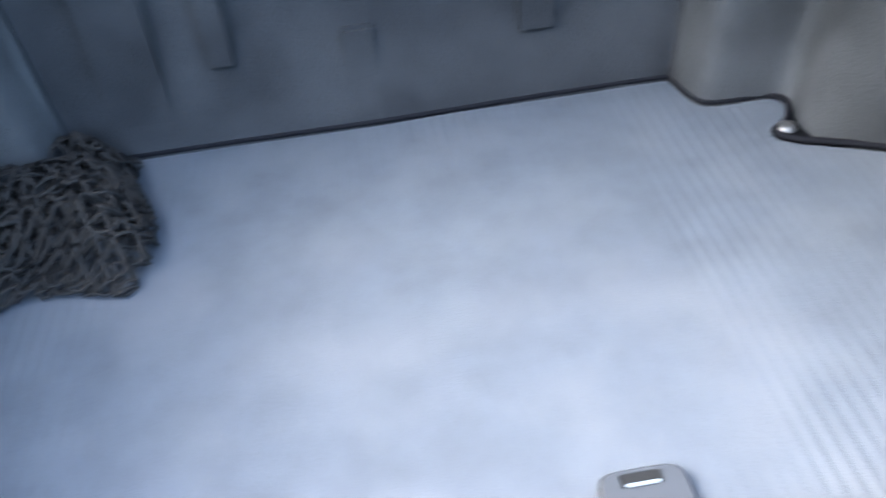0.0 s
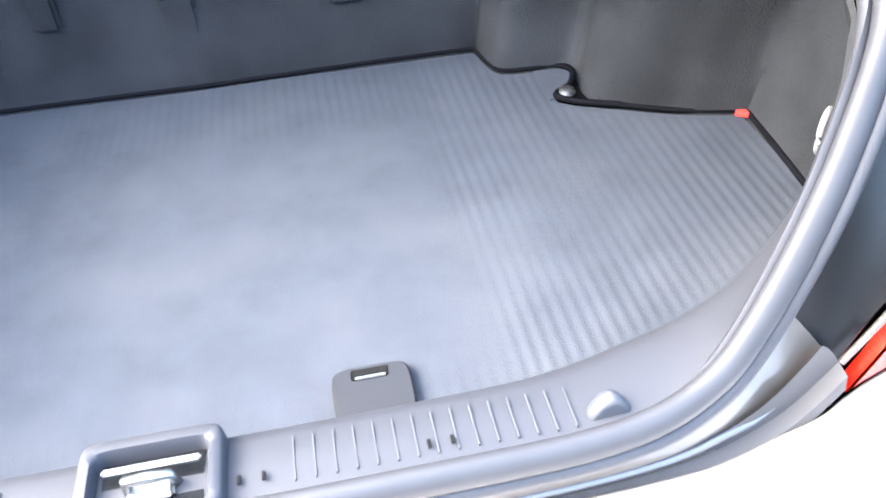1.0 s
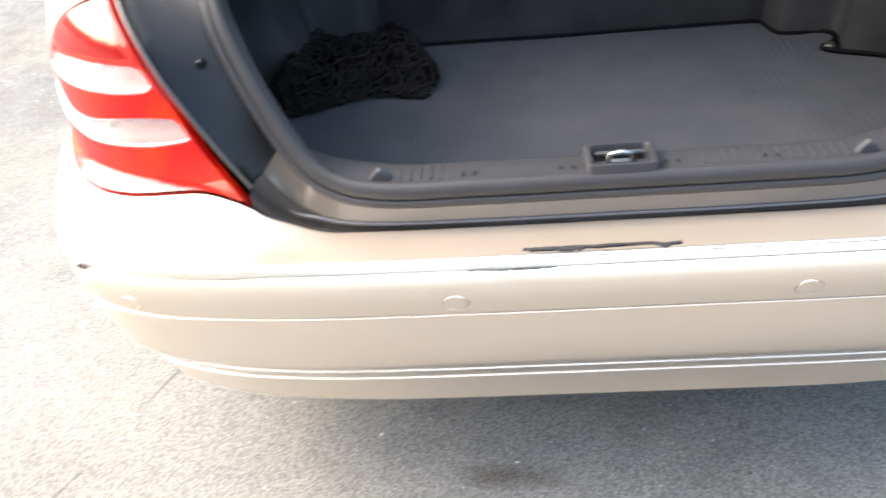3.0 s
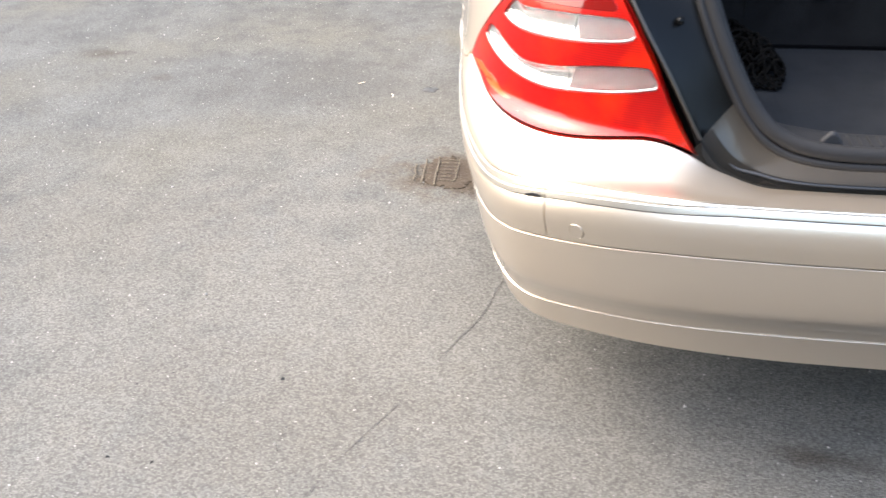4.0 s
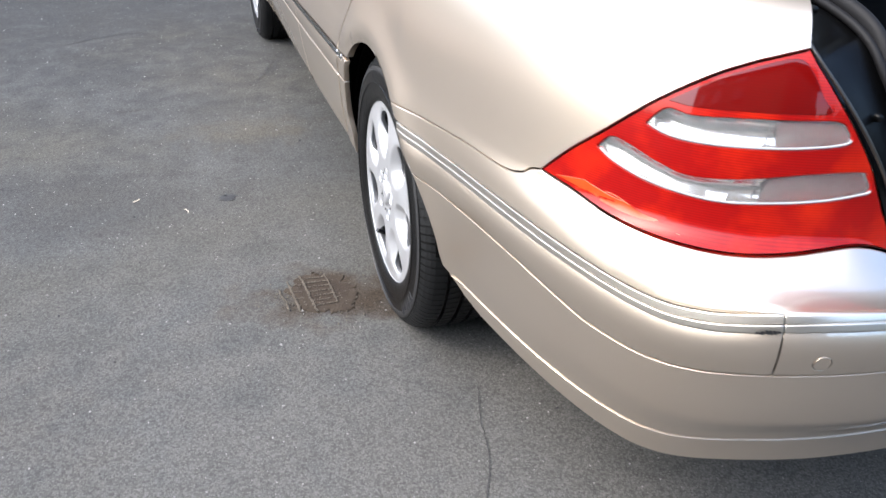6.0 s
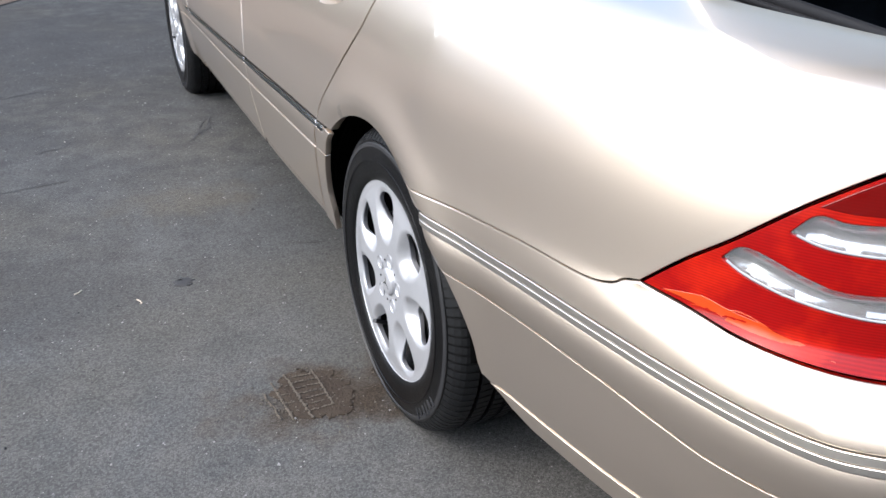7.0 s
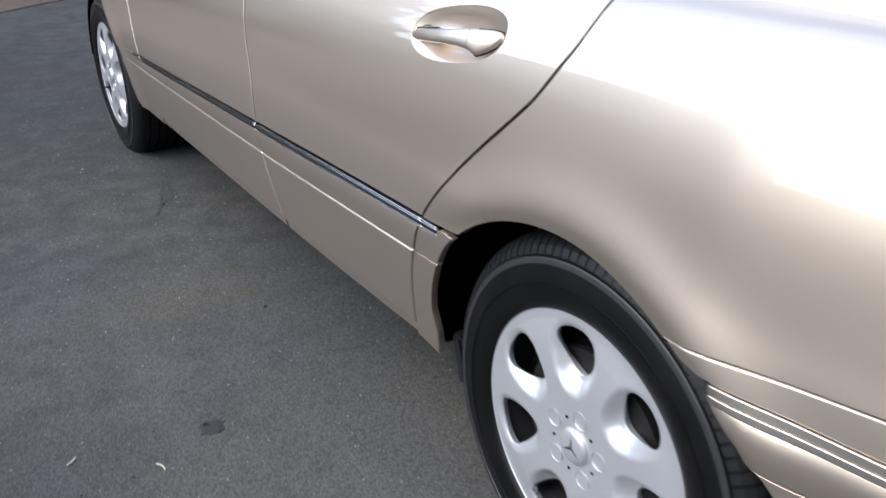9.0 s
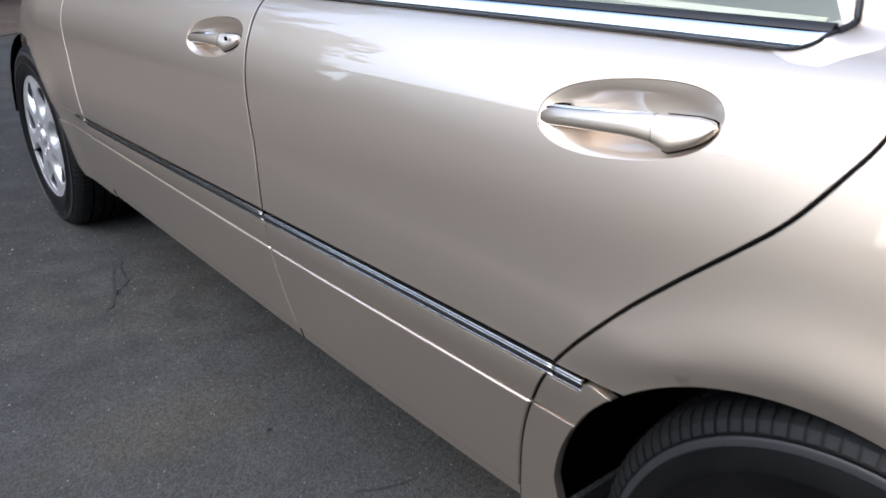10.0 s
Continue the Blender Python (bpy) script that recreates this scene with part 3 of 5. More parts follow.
def handle(which, owner):
    """A recessed oval cup with a bowed pull, chrome on its upper edge."""
    cx, cy, a, b, tilt = CUPS[which]
    c, s = math.cos(tilt), math.sin(tilt)

    def place(u, w, dep):
        u, w, dep = np.broadcast_arrays(np.asarray(u, float), np.asarray(w, float), np.asarray(dep, float))
        ss, vv = cx + u * c - w * s, cy + u * s + w * c
        return body(ss, vv) + normal(ss, vv) * dep[..., None]
    rows = []
    for k in np.linspace(1.0, .02, 12):
        e = ring2(0, 0, a * k + .006 * (k == 1), b * k + .006 * (k == 1), 0, 48, 2.3)
        rows.append(place(e[:, 0], e[:, 1], (-.020 * (1 - k ** 2.2) ** .8 - .0015) * np.ones(48)))
    V, F = np.vstack(rows), []
    for i in range(11):
        for j in range(48):
            F.append((i * 48 + j, i * 48 + (j + 1) % 48, (i + 1) * 48 + (j + 1) % 48, (i + 1) * 48 + j))
    F.append(tuple(11 * 48 + j for j in range(48)))
    # the pull: its upper and lower edge from the front end to the lock end
    us = np.concatenate([[.1195, .117, .113], np.linspace(.107, -.045, 22), [-.050], np.linspace(-.056, -.105, 9), [-.112, -.1165, -.1185]])
    w_hi = np.interp(us, [-.1185, -.116, -.10, -.05, .0, .05, .10, .113, .1195], [-.006, .001, .0040, .0055, .0055, .0065, .0095, .0090, .0060])
    w_lo = np.interp(us, [-.067, -.060, -.05, -.03, -.015, .03, .08, .107, .1195], [-.0335, -.0300, -.0255, -.0215, -.0195, -.0165, -.0130, -.0115, -.0075])
    rim_w = -b * np.maximum(0, 1 - (np.abs(us) / a) ** 2.3) ** (1 / 2.3) + .0022
    w_lo = np.where(us < -.067, np.minimum(rim_w, w_hi - .001), w_lo)
    bow = .001 + .013 * np.sin(math.pi * np.clip((.121 - us) / .25, 0, 1)) ** .7
    ang = np.linspace(0, 2 * math.pi, 20, endpoint=False)
    bars = []
    for u, h, l, d in zip(us, w_hi, w_lo, bow):
        ww = (h + l) / 2 + (h - l) / 2 * np.sign(np.sin(ang)) * np.abs(np.sin(ang)) ** .75
        dd = d - .007 + .007 * np.sign(np.cos(ang)) * np.abs(np.cos(ang)) ** .8
        bars.append(place(np.full(20, u), ww, dd))
    cut = 25
    for sg in (0, 1):
        m = np.array([1 - 2 * sg, 1, 1])
        bm = bmesh.new()
        vs = [bm.verts.new(q) for q in V * m]
        for q in F:
            bm.faces.new([vs[i] for i in q])
        part("handle_cup", bm, PAINT, owner[sg], smooth=True)
        for lo, hi, nm in ((0, cut + 1, "pull"), (cut, len(us), "lock_cover")):
            W, k = np.vstack(bars[lo:hi]) * m, hi - lo
            bm = bmesh.new()
            vs = [bm.verts.new(q) for q in W]
            for i in range(k - 1):
                for j in range(20):
                    bm.faces.new([vs[x] for x in (i * 20 + j, i * 20 + (j + 1) % 20, (i + 1) * 20 + (j + 1) % 20, (i + 1) * 20 + j)])
            bm.faces.new(vs[:20])
            bm.faces.new(vs[-20:])
            part(nm, bm, PAINT, owner[sg], smooth=True)
        top = [place(u, np.interp(u, us[::-1], w_hi[::-1]) + .0004, np.interp(u, us[::-1], bow[::-1]) - .006 - .010 * float(sstep(.03, -.03, u))) * m for u in np.linspace(.112, -.035, 20)]
        tube("chrome_edge", top, .0030, CHROME, owner[sg])
        slot = [place(u, w, -.007) * m for u, w in ((.112, .0100), (.105, .0135), (.095, .0145), (.083, .0135))]
        tube("hinge_slot", slot, .0026, GAP, owner[sg], n=6)
        tube("lock_joint", bars[cut] * m, .00045, GAP, owner[sg], closed=True, n=5)
        tail = np.where(us < -.058)[0]
        end = [place(us[i], w_hi[i] + .0004, bow[i] - .0085) * m for i in tail] + [place(us[i], w_lo[i] - .0004, bow[i] - .0085) * m for i in tail[::-1]]
        tube("lock_outline", end, .0015, GAP, owner[sg], n=5)
        if which == "front":
            k0 = place(-.090, -.010, .0145) * m
            lathe("key_hole", [(0, .001), (.004, .001), (.0045, -.002)], GAP, owner[sg], 16).matrix_local = Matrix.Translation(k0) @ pose(0, 0, 0, 0, 0, 180 if sg == 0 else 0)


top_rear_door = np.vstack([along(lambda s: np.interp(s, [.2, 1.3], [.999, .998]), 1.27, .200, 0, 30), catmull([(.200, .999), (.178, 1.002), (.162, 1.010), (.152, 1.026), (.145, 1.05), (.140, 1.085), (.077, 1.085)], 5)[1:]])
top_front_door = along(lambda s: .998 + 0 * s, 2.49, at_v(DOOR_B, .998)[0], 0, 30)
rear_doors = door("rear", DOOR_B, DOOR_R, top_rear_door)
front_doors = door("front", DOOR_A, DOOR_B, top_front_door)

# quarter panel over the rear wheel
LAMP_TOP = catmull([(-.79, .673), (-.85, .726), (-.905, .774), (-.975, .846), (-1.037, .900), (-1.085, .930), (-1.112, .943), (-1.151, .960)], 6)
LAMP_IN = catmull([(-1.151, .960), (-1.20, .912), (-1.245, .856), (-1.286, .792), (-1.327, .726), (-1.378, .670)], 6)
LAMP_BOT = catmull([(-1.378, .670), (-1.277, .661), (-1.175, .651), (-1.09, .647), (-1.0, .648), (-.925, .654), (-.86, .666), (-.79, .673)], 6)
BUMP_TOP = catmull([(-.168, .612), (-.227, .622), (-.37, .634), (-.483, .642), (-.56, .646), (-.68, .647), (-.736, .655), (-.765, .667), (-.79, .673)], 5)
ARCH_R = arch(0, 0, 180, 60)
a_top = ARCH_R[(ARCH_R[:, 0] > -.160) & (ARCH_R[:, 1] > np.where(ARCH_R[:, 0] > 0, .579, .562))]
front_corner = cut_v(DOOR_R, strip_v, HS)
quarter = np.vstack([[front_corner], above(DOOR_R, front_corner[1]), [(.078, 1.13), (-.90, 1.13), (-1.0, 1.12)],
                     catmull([(-1.0, 1.12), (-1.06, 1.09), (-1.115, 1.03), (-1.151, .962)], 5)[1:-1], LAMP_TOP[::-1], BUMP_TOP[::-1][1:], a_top[::-1]])
panel("quarter_panel", [quarter], PAINT, car, grid=.014, gap=.0026, roll=.0010, depth=.018, both=True, label="champagne beige rear quarter panel over the wheel")
# pieces between the door and the wheel arch
ga = cut_v(DOOR_R, groove_v)
sa = cut_v(DOOR_R, strip_v, -HS)
fr = ARCH_R[ARCH_R[:, 0] > 0]
dog_band = np.vstack([[sa], along(strip_v, sa[0], .345, -HS, 6), [(.337, .5735), (.325, .5775)], fr[(fr[:, 1] > .504) & (fr[:, 1] < .5775)][::-1], along(groove_v, .349, ga[0], 0, 6), span(DOOR_R, ga[1], sa[1])[1:-1]])
dog_low = np.vstack([along(groove_v, ga[0], .350, 0, 6), fr[(fr[:, 1] < .495) & (fr[:, 1] > .37)][::-1], [(.392, .33), (.398, .30), (.408, .272)], span(DOOR_R, .285, ga[1])[:-1]])
panel("arch_moulding", [dog_band], PAINT, car, both=True)
panel("arch_cladding", [dog_low], PAINT, car, both=True)
strips(None, [car, car], .338, front_corner[0] - .003)

# front wing, behind and over the front wheel, closed by the nose
ARCH_F = arch(WB, 0, 180, 60)
wing = np.vstack([[cut_v(DOOR_A, strip_v, HS)], above(DOOR_A, cut_v(DOOR_A, strip_v, HS)[1]), [(2.50, 1.10), (NOSE, 1.10), (NOSE, .30), (3.37, .30)], ARCH_F[(ARCH_F[:, 1] > .33) & ((ARCH_F[:, 0] > WB) | (ARCH_F[:, 1] > .515))],
                  [(2.66, .515)]])
panel("front_wing", [wing], PAINT, car, grid=.03, both=True, label="champagne beige front wing")
bk = ARCH_F[ARCH_F[:, 0] < WB]
gA, sA = cut_v(DOOR_A, groove_v), cut_v(DOOR_A, strip_v, HS)
low_w = np.vstack([along(groove_v, gA[0], 2.595, 0, 8), bk[(bk[:, 1] < .47) & (bk[:, 1] > .33)], [(2.555, .285)], span(DOOR_A, .285, gA[1])[:-1]])
band_w = np.vstack([along(strip_v, sA[0], 2.63, HS, 8), [(2.615, .50)], along(groove_v, 2.598, gA[0], 0, 8), span(DOOR_A, gA[1], sA[1])[1:-1]])
panel("wing_moulding", [band_w], PAINT, car, grid=.03, both=True)
panel("wing_cladding", [low_w], PAINT, car, grid=.03, both=True)
strips(None, [car, car], 2.325, 2.42)

# black tubes added in the door gaps to stand for their shade
for curve, v1, low in ((DOOR_R, 1.06, .0050), (DOOR_B, .997, .0040), (DOOR_A, .997, .0040)):
    c = refine(span(curve, .29, v1), .02)[:-1]
    c = c[:int(np.argmax(c[:, 1])) + 1]
    for sg in (1, -1):
        q = body(c[:, 0], c[:, 1]) - normal(c[:, 0], c[:, 1]) * low
        q[:, 0] *= sg
        tube("gap_shade", q, .0028, GAP, car, n=6, label="black tube for the shade in the door gap")

# dark sheet behind the gaps for their shade, and the wheel tubs
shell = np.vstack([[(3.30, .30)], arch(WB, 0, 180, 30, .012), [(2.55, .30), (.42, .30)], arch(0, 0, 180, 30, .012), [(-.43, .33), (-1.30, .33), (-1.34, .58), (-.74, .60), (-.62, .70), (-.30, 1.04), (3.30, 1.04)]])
panel("gap_backing", [shell] + [ring2(c[0], c[1], c[2] + .006, c[3] + .006, c[4], 32, 2.3) for c in CUPS.values()], GAP, car, grid=.05, depth=.004, out=-.017, both=True)
for yc in (0, WB):
    t = np.radians(np.linspace(2, 178, 36))
    for sg in (-1, 1):
        rows = [[(sg * x, yc + .02 + .400 * math.cos(a) * k, .325 + .362 * math.sin(a) * k) for a in t] for x, k in ((.885, .985), (.875, 1.0), (.60, 1.0), (.60, .1))]
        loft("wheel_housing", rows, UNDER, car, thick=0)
for sg in (-1, 1):
    bm = bmesh.new()
    out = [(-.86, .402, .315), (-.86, .372, .315), (-.855, .352, .215), (-.855, .385, .205)]
    a = [bm.verts.new((sg * -x, y, z)) for x, y, z in out]
    b = [bm.verts.new((sg * (-x - .13), y, z)) for x, y, z in out]
    bm.faces.new(a)
    bm.faces.new(b)
    for i in range(4):
        bm.faces.new((a[i], a[(i + 1) % 4], b[(i + 1) % 4], b[i]))
    bmesh.ops.bevel(bm, geom=bm.edges[:], offset=.006, segments=2, affect="EDGES")
    part("splash_guard", bm, RUBBER, car, "black plastic splash guard before the rear wheel")
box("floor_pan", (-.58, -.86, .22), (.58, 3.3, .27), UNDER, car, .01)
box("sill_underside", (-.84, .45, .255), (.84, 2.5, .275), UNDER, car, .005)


# rear bumper
def arch_rear(v0, v1, n=12):
    a = ARCH_R[(ARCH_R[:, 0] < 0) & (ARCH_R[:, 1] > v0) & (ARCH_R[:, 1] < v1)]
    return a


def mirrored(half):
    """A loop over both halves from the left half, which starts and ends at the middle."""
    h = np.array(half)
    return np.vstack([h, np.stack([2 * MID - h[::-1, 0], h[::-1, 1]], 1)[1:-1]])


def sv_mirror(f):
    return lambda s: f(np.where(np.asarray(s) < MID, 2 * MID - np.asarray(s), s))


SEAM = -1.170
bumper = panel("rear_bumper", [mirrored(np.vstack([along(groove_v, MID, -.308, 0, 60), arch_rear(.36, .505), [(-.418, .335), (-.45, .325)], along(lambda s: .330 + 0 * s, -.46, MID, 0, 50)]))],
               PAINT, car, grid=.024, label="lower shell of the champagne beige rear bumper")[0]
panel("bumper_lip", [mirrored(np.vstack([along(lambda s: .327 + 0 * s, MID, -.44, 0, 60), [(-.50, .30)], along(lambda s: np.interp(s, [-1.6, -1.1, -.5], [.256, .270, .290]), -.56, MID, 0, 40)]))],
      PAINT, bumper, grid=.024, gap=.002, depth=.03)
band_l = np.vstack([along(strip_v, SEAM, -.245, -HS, 50), arch_rear(.519, .565), along(groove_v, -.305, SEAM, 0, 50)])
crown = crowned(sv_mirror(groove_v), sv_mirror(strip_v), .0085)
panel("bumper_moulding", [band_l], PAINT, bumper, gap=.003, both=False, out=.003, **crown)
m2 = band_l.copy()
m2[:, 0] = 2 * MID - m2[:, 0]
panel("bumper_moulding", [m2], PAINT, bumper, gap=.003, out=.003, **crown)
sens = [ring2(s, v, .0125, .0125, 0, 24) for s, v in ((-1.233, .5245), (-1.700, .531), (2 * MID + 1.233, .5245), (2 * MID + 1.700, .531))]

mid_band = np.vstack([along(sv_mirror(strip_v), SEAM, 2 * MID - SEAM, -HS, 70), along(sv_mirror(groove_v), 2 * MID - SEAM, SEAM, 0, 70)])
panel("bumper_moulding", [mid_band] + sens, PAINT, bumper, gap=.0018, out=.003, **crown)
for c in sens:
    panel("parking_sensor", [c], PAINT, bumper, grid=.008, roll=.0006, gap=.0002, depth=.008, out=.0036, **crown)
for off, h, mat, out, nm in ((0.001, HS + .006, PAINT_SHADED, -.006, "strip_base"), (.0088, .0058, SATIN, .0008, "chrome_trim"), (-.0030, .0050, SATIN, .0018, "chrome_trim")):
    for a, b in ((-.25, SEAM + .0008), (SEAM - .0008, 2 * MID - SEAM + .0008), (2 * MID - SEAM - .0008, 2 * MID + .25)):
        lp = np.vstack([along(sv_mirror(strip_v), a, b, off + h, 50), along(sv_mirror(strip_v), b, a, off - h, 50)])
        panel(nm, [lp], mat, bumper, grid=.012, roll=.0014, gap=0, depth=.007, out=out)
rng = np.random.default_rng(2)
for s0, s1, vo, w in ((MID - .014, MID + .052, .0085, .0017), (SEAM + .004, SEAM + .038, -.0055, .0020), (MID + .03, MID + .10, -.0075, .0006)):
    s = np.linspace(s0, s1, 22)
    c = sv_mirror(strip_v)(s) + vo + .0006 * rng.normal(size=22)
    h = w * (.25 + .75 * np.sin(np.linspace(.1, 3.04, 22))) * rng.uniform(.5, 1.2, 22)
    panel("scratch", [np.vstack([np.stack([s, c + h], 1), np.stack([s, c - h], 1)[::-1]])], SCUFF, bumper, grid=.02, gap=0, roll=.0001, depth=.0030, out=.0080, label="dark scuff on the bumper strip")
OPEN_V = catmull([(-1.378, .670), (-1.405, .670), (-1.435, .672), (-1.50, .672), (-1.60, .672), (MID, .672)], 8)
shelf = np.vstack([along(strip_v, MID, -.215, HS + .006, 70)[:-1], ARCH_R[(ARCH_R[:, 0] < -.172) & (ARCH_R[:, 1] > .594)][::-1], BUMP_TOP, LAMP_BOT[::-1][1:], OPEN_V[1:]])
panel("bumper_top", [mirrored(shelf)], PAINT, bumper, grid=.018, gap=.001, roll=.004)

# tail lamps
ST1 = catmull([(-.968, .804), (-.992, .834), (-1.03, .832), (-1.105, .843), (-1.187, .851), (-1.224, .853), (-1.240, .844), (-1.248, .820), (-1.196, .807), (-1.115, .797), (-1.046, .792), (-1.003, .794), (-.968, .804)], 5)[:-1]
ST2 = catmull([(-.897, .744), (-.925, .765), (-1.0, .744), (-1.045, .735), (-1.115, .742), (-1.203, .760), (-1.275, .768), (-1.291, .759), (-1.297, .738), (-1.246, .724), (-1.171, .714), (-1.088, .707), (-.995, .714), (-.93, .729), (-.897, .744)], 5)[:-1]
LAMP = np.vstack([LAMP_TOP[:-1], LAMP_IN[:-1], LAMP_BOT[:-1]])
lamps = panel("tail_lamp", [LAMP, ST1, ST2], RED, car, grid=.012, gap=.0022, roll=.002, depth=.012, out=.001, both=True, label="red tail lamp lens with two clear bands")


def reflector(lp):
    """A trough behind a clear band: its lower half faces up, its upper half down."""
    ends = lp[:, 0].min() + .002, lp[:, 0].max() - .002
    grid_s = np.linspace(*ends, 90)
    nxt = np.roll(lp, -1, 0)
    cross = []
    for g in grid_s:
        k = (lp[:, 0] - g) * (nxt[:, 0] - g) <= 0
        a, b = lp[k], nxt[k]
        cross.append(a[:, 1] + (b[:, 1] - a[:, 1]) * (g - a[:, 0]) / (b[:, 0] - a[:, 0] + 1e-12))
    low, high = np.array([c.min() for c in cross]), np.array([c.max() for c in cross])

    def deep(s, v):
        s = np.asarray(s, float)
        lo, hi = np.interp(s, grid_s, low), np.interp(s, grid_s, high)
        f = np.clip((v - (lo + hi) / 2) / (hi - lo + .008) * 2, -1, 1)
        return body(s, v) - normal(s, v) * (.004 + .010 * (1 - f * f) * np.clip(np.minimum(lp[:, 0].max() - s, s - lp[:, 0].min()) / .03, 0, 1) ** .6)[..., None]

    def nrm(s, v):
        e = 1e-3
        n = np.cross(deep(s, v + e) - deep(s, v - e), deep(s + e, v) - deep(s - e, v))
        return n / np.linalg.norm(n, axis=-1, keepdims=True)
    panel("reflector", [lp], REFLECT, lamps, grid=.007, gap=-.014, roll=.001, depth=.002, surf=deep, nrm=nrm, both=True, label="silvery ribbed reflector")


for lp in (ST1, ST2):
    for ob in panel("clear_band", [lp], CLEAR, lamps, grid=.012, gap=-.001, roll=.0004, depth=.0006, out=.0015, both=True, label="clear plastic lamp band"):
        ob.visible_shadow = False
    reflector(lp)
    rim = lp[int(np.argmin(lp[:, 0])):]
    for sg in (0, 1):
        tube("band_rim", body(rim[:, 0], rim[:, 1] + .001, .0012) * np.array([1 - 2 * sg, 1, 1]), .0016, RIMWHITE, lamps[sg], n=6, label="clear moulded rim of the lamp band")
    cut_s = lp[:, 0].max() + (lp[:, 0].min() - lp[:, 0].max()) * .60
    near = lp[lp[:, 0] < cut_s]
    mid = near.mean(0)
    panel("ribbed_insert", [mid + (near - mid) * .93], RIBBED, lamps, grid=.01, roll=.0006, gap=0, depth=.002, out=-.005, both=True, label="finely ribbed silvery insert")
    a = lp[:, 0].max() + (lp[:, 0].min() - lp[:, 0].max()) * .60
    near = lp[np.abs(lp[:, 0] - a) < .05]
    v0, v1 = near[:, 1].min(), near[:, 1].max()
    panel("divider", [np.array([(a - .0012, v0), (a + .0012, v0), (a + .0012, v1), (a - .0012, v1)])], REFLECT, lamps, grid=.01, roll=.0004, gap=0, depth=.003, out=-.009, both=True)

top_lens = catmull([(-.990, .848), (-1.037, .889), (-1.085, .921), (-1.138, .944), (-1.168, .928), (-1.194, .893), (-1.211, .868), (-1.16, .861), (-1.08, .853), (-1.03, .847), (-.990, .848)], 4)[:-1]
panel("top_lens", [top_lens], DEEP_RED, lamps, grid=.012, gap=0, roll=.001, depth=.002, out=.0016, both=True, label="deep red glossy upper lamp lens")
# orange strips painted for the side reflector's glow along the lower edge
for s0, s1, lo, hi in ((-.826, -1.045, .004, .0190), (-.87, -1.03, .0210, .0225)):
    s = np.linspace(s0, s1, 24)
    base = np.interp(s, LAMP_BOT[::-1][np.argsort(LAMP_BOT[::-1, 0]), 0], LAMP_BOT[::-1][np.argsort(LAMP_BOT[::-1, 0]), 1])
    f = np.minimum(np.minimum(1, (s0 - s) / .06), .25 + (s - s1) / .11)
    panel("reflector_glow", [np.vstack([np.stack([s, base + .006 + lo * f], 1), np.stack([s, base + .007 + hi * f], 1)[::-1]])], AMBER, lamps, grid=.012, gap=0, roll=.0012, depth=.002, out=.0013, both=True, label="orange-red strip for the side reflector's glow")

# boot opening: the edge of the body, the gutter and the rubber seal, from the middle round the left side
EDGE = catmull([(0, -1.078, .598), (-.19, -1.077, .598), (-.34, -1.072, .600), (-.405, -1.066, .612), (-.452, -1.060, .650), (-.510, -1.055, .752), (-.556, -1.032, .828), (-.592, -.985, .893),
                (-.594, -.93, .928), (-.578, -.85, .950), (-.565, -.70, .970), (-.560, -.50, .985), (-.555, -.40, .992)], 6)
SEALP = catmull([(0, -1.088, .661), (-.16, -1.088, .661), (-.29, -1.084, .661), (-.358, -1.070, .675), (-.402, -1.050, .716), (-.447, -1.02, .795), (-.477, -.985, .872),
                 (-.482, -.94, .915), (-.490, -.85, .942), (-.492, -.70, .958), (-.49, -.55, .970), (-.488, -.45, .976), (-.47, -.405, .98)], 6)


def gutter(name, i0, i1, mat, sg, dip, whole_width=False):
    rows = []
    for w, d in ((-.22 if mat is PAINT_SHADED else -.06, -.006 if mat is PAINT_SHADED else -.013), (0, -.008), (.12, -.016), (.5, -dip), (.85, -.016), (1.0, -.008)):
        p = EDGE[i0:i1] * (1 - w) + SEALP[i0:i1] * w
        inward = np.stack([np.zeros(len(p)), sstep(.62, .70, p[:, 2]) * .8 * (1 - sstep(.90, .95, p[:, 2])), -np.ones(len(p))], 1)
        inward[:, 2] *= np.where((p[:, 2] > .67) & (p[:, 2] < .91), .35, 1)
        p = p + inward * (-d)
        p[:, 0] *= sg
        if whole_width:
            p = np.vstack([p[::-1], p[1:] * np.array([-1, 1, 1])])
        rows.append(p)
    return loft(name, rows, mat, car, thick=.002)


gutter("boot_gutter", 0, 26, PAINT_SHADED, 1, .016, True)
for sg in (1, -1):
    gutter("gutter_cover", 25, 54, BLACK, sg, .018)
    gutter("boot_gutter", 53, len(EDGE), PAINT_SHADED, sg, .03)
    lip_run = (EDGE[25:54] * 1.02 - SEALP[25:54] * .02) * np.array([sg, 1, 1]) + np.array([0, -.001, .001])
    tube("flange_lip", lip_run, .0026, PAINT_SHADED, car, label="bronze painted lip beside the tail lamp")
    for k in (33, 46):
        p = (EDGE[k] * .55 + SEALP[k] * .45) * np.array([sg, 1, 1])
        lathe("screw_head", [(0, .004), (.004, .004), (.0055, .0015), (.006, -.004)], BLACK, car, 16).matrix_local = Matrix.Translation(p + np.array([0, .012, .004])) @ pose(0, 0, 0, 0, 0, -90)
whole = np.vstack([SEALP[::-1], SEALP[1:] * np.array([-1, 1, 1])])
front_run = np.stack([np.linspace(.45, -.45, 24), -.40 + 0 * np.linspace(0, 1, 24), .982 + .012 * np.sin(np.linspace(0, math.pi, 24))], 1)
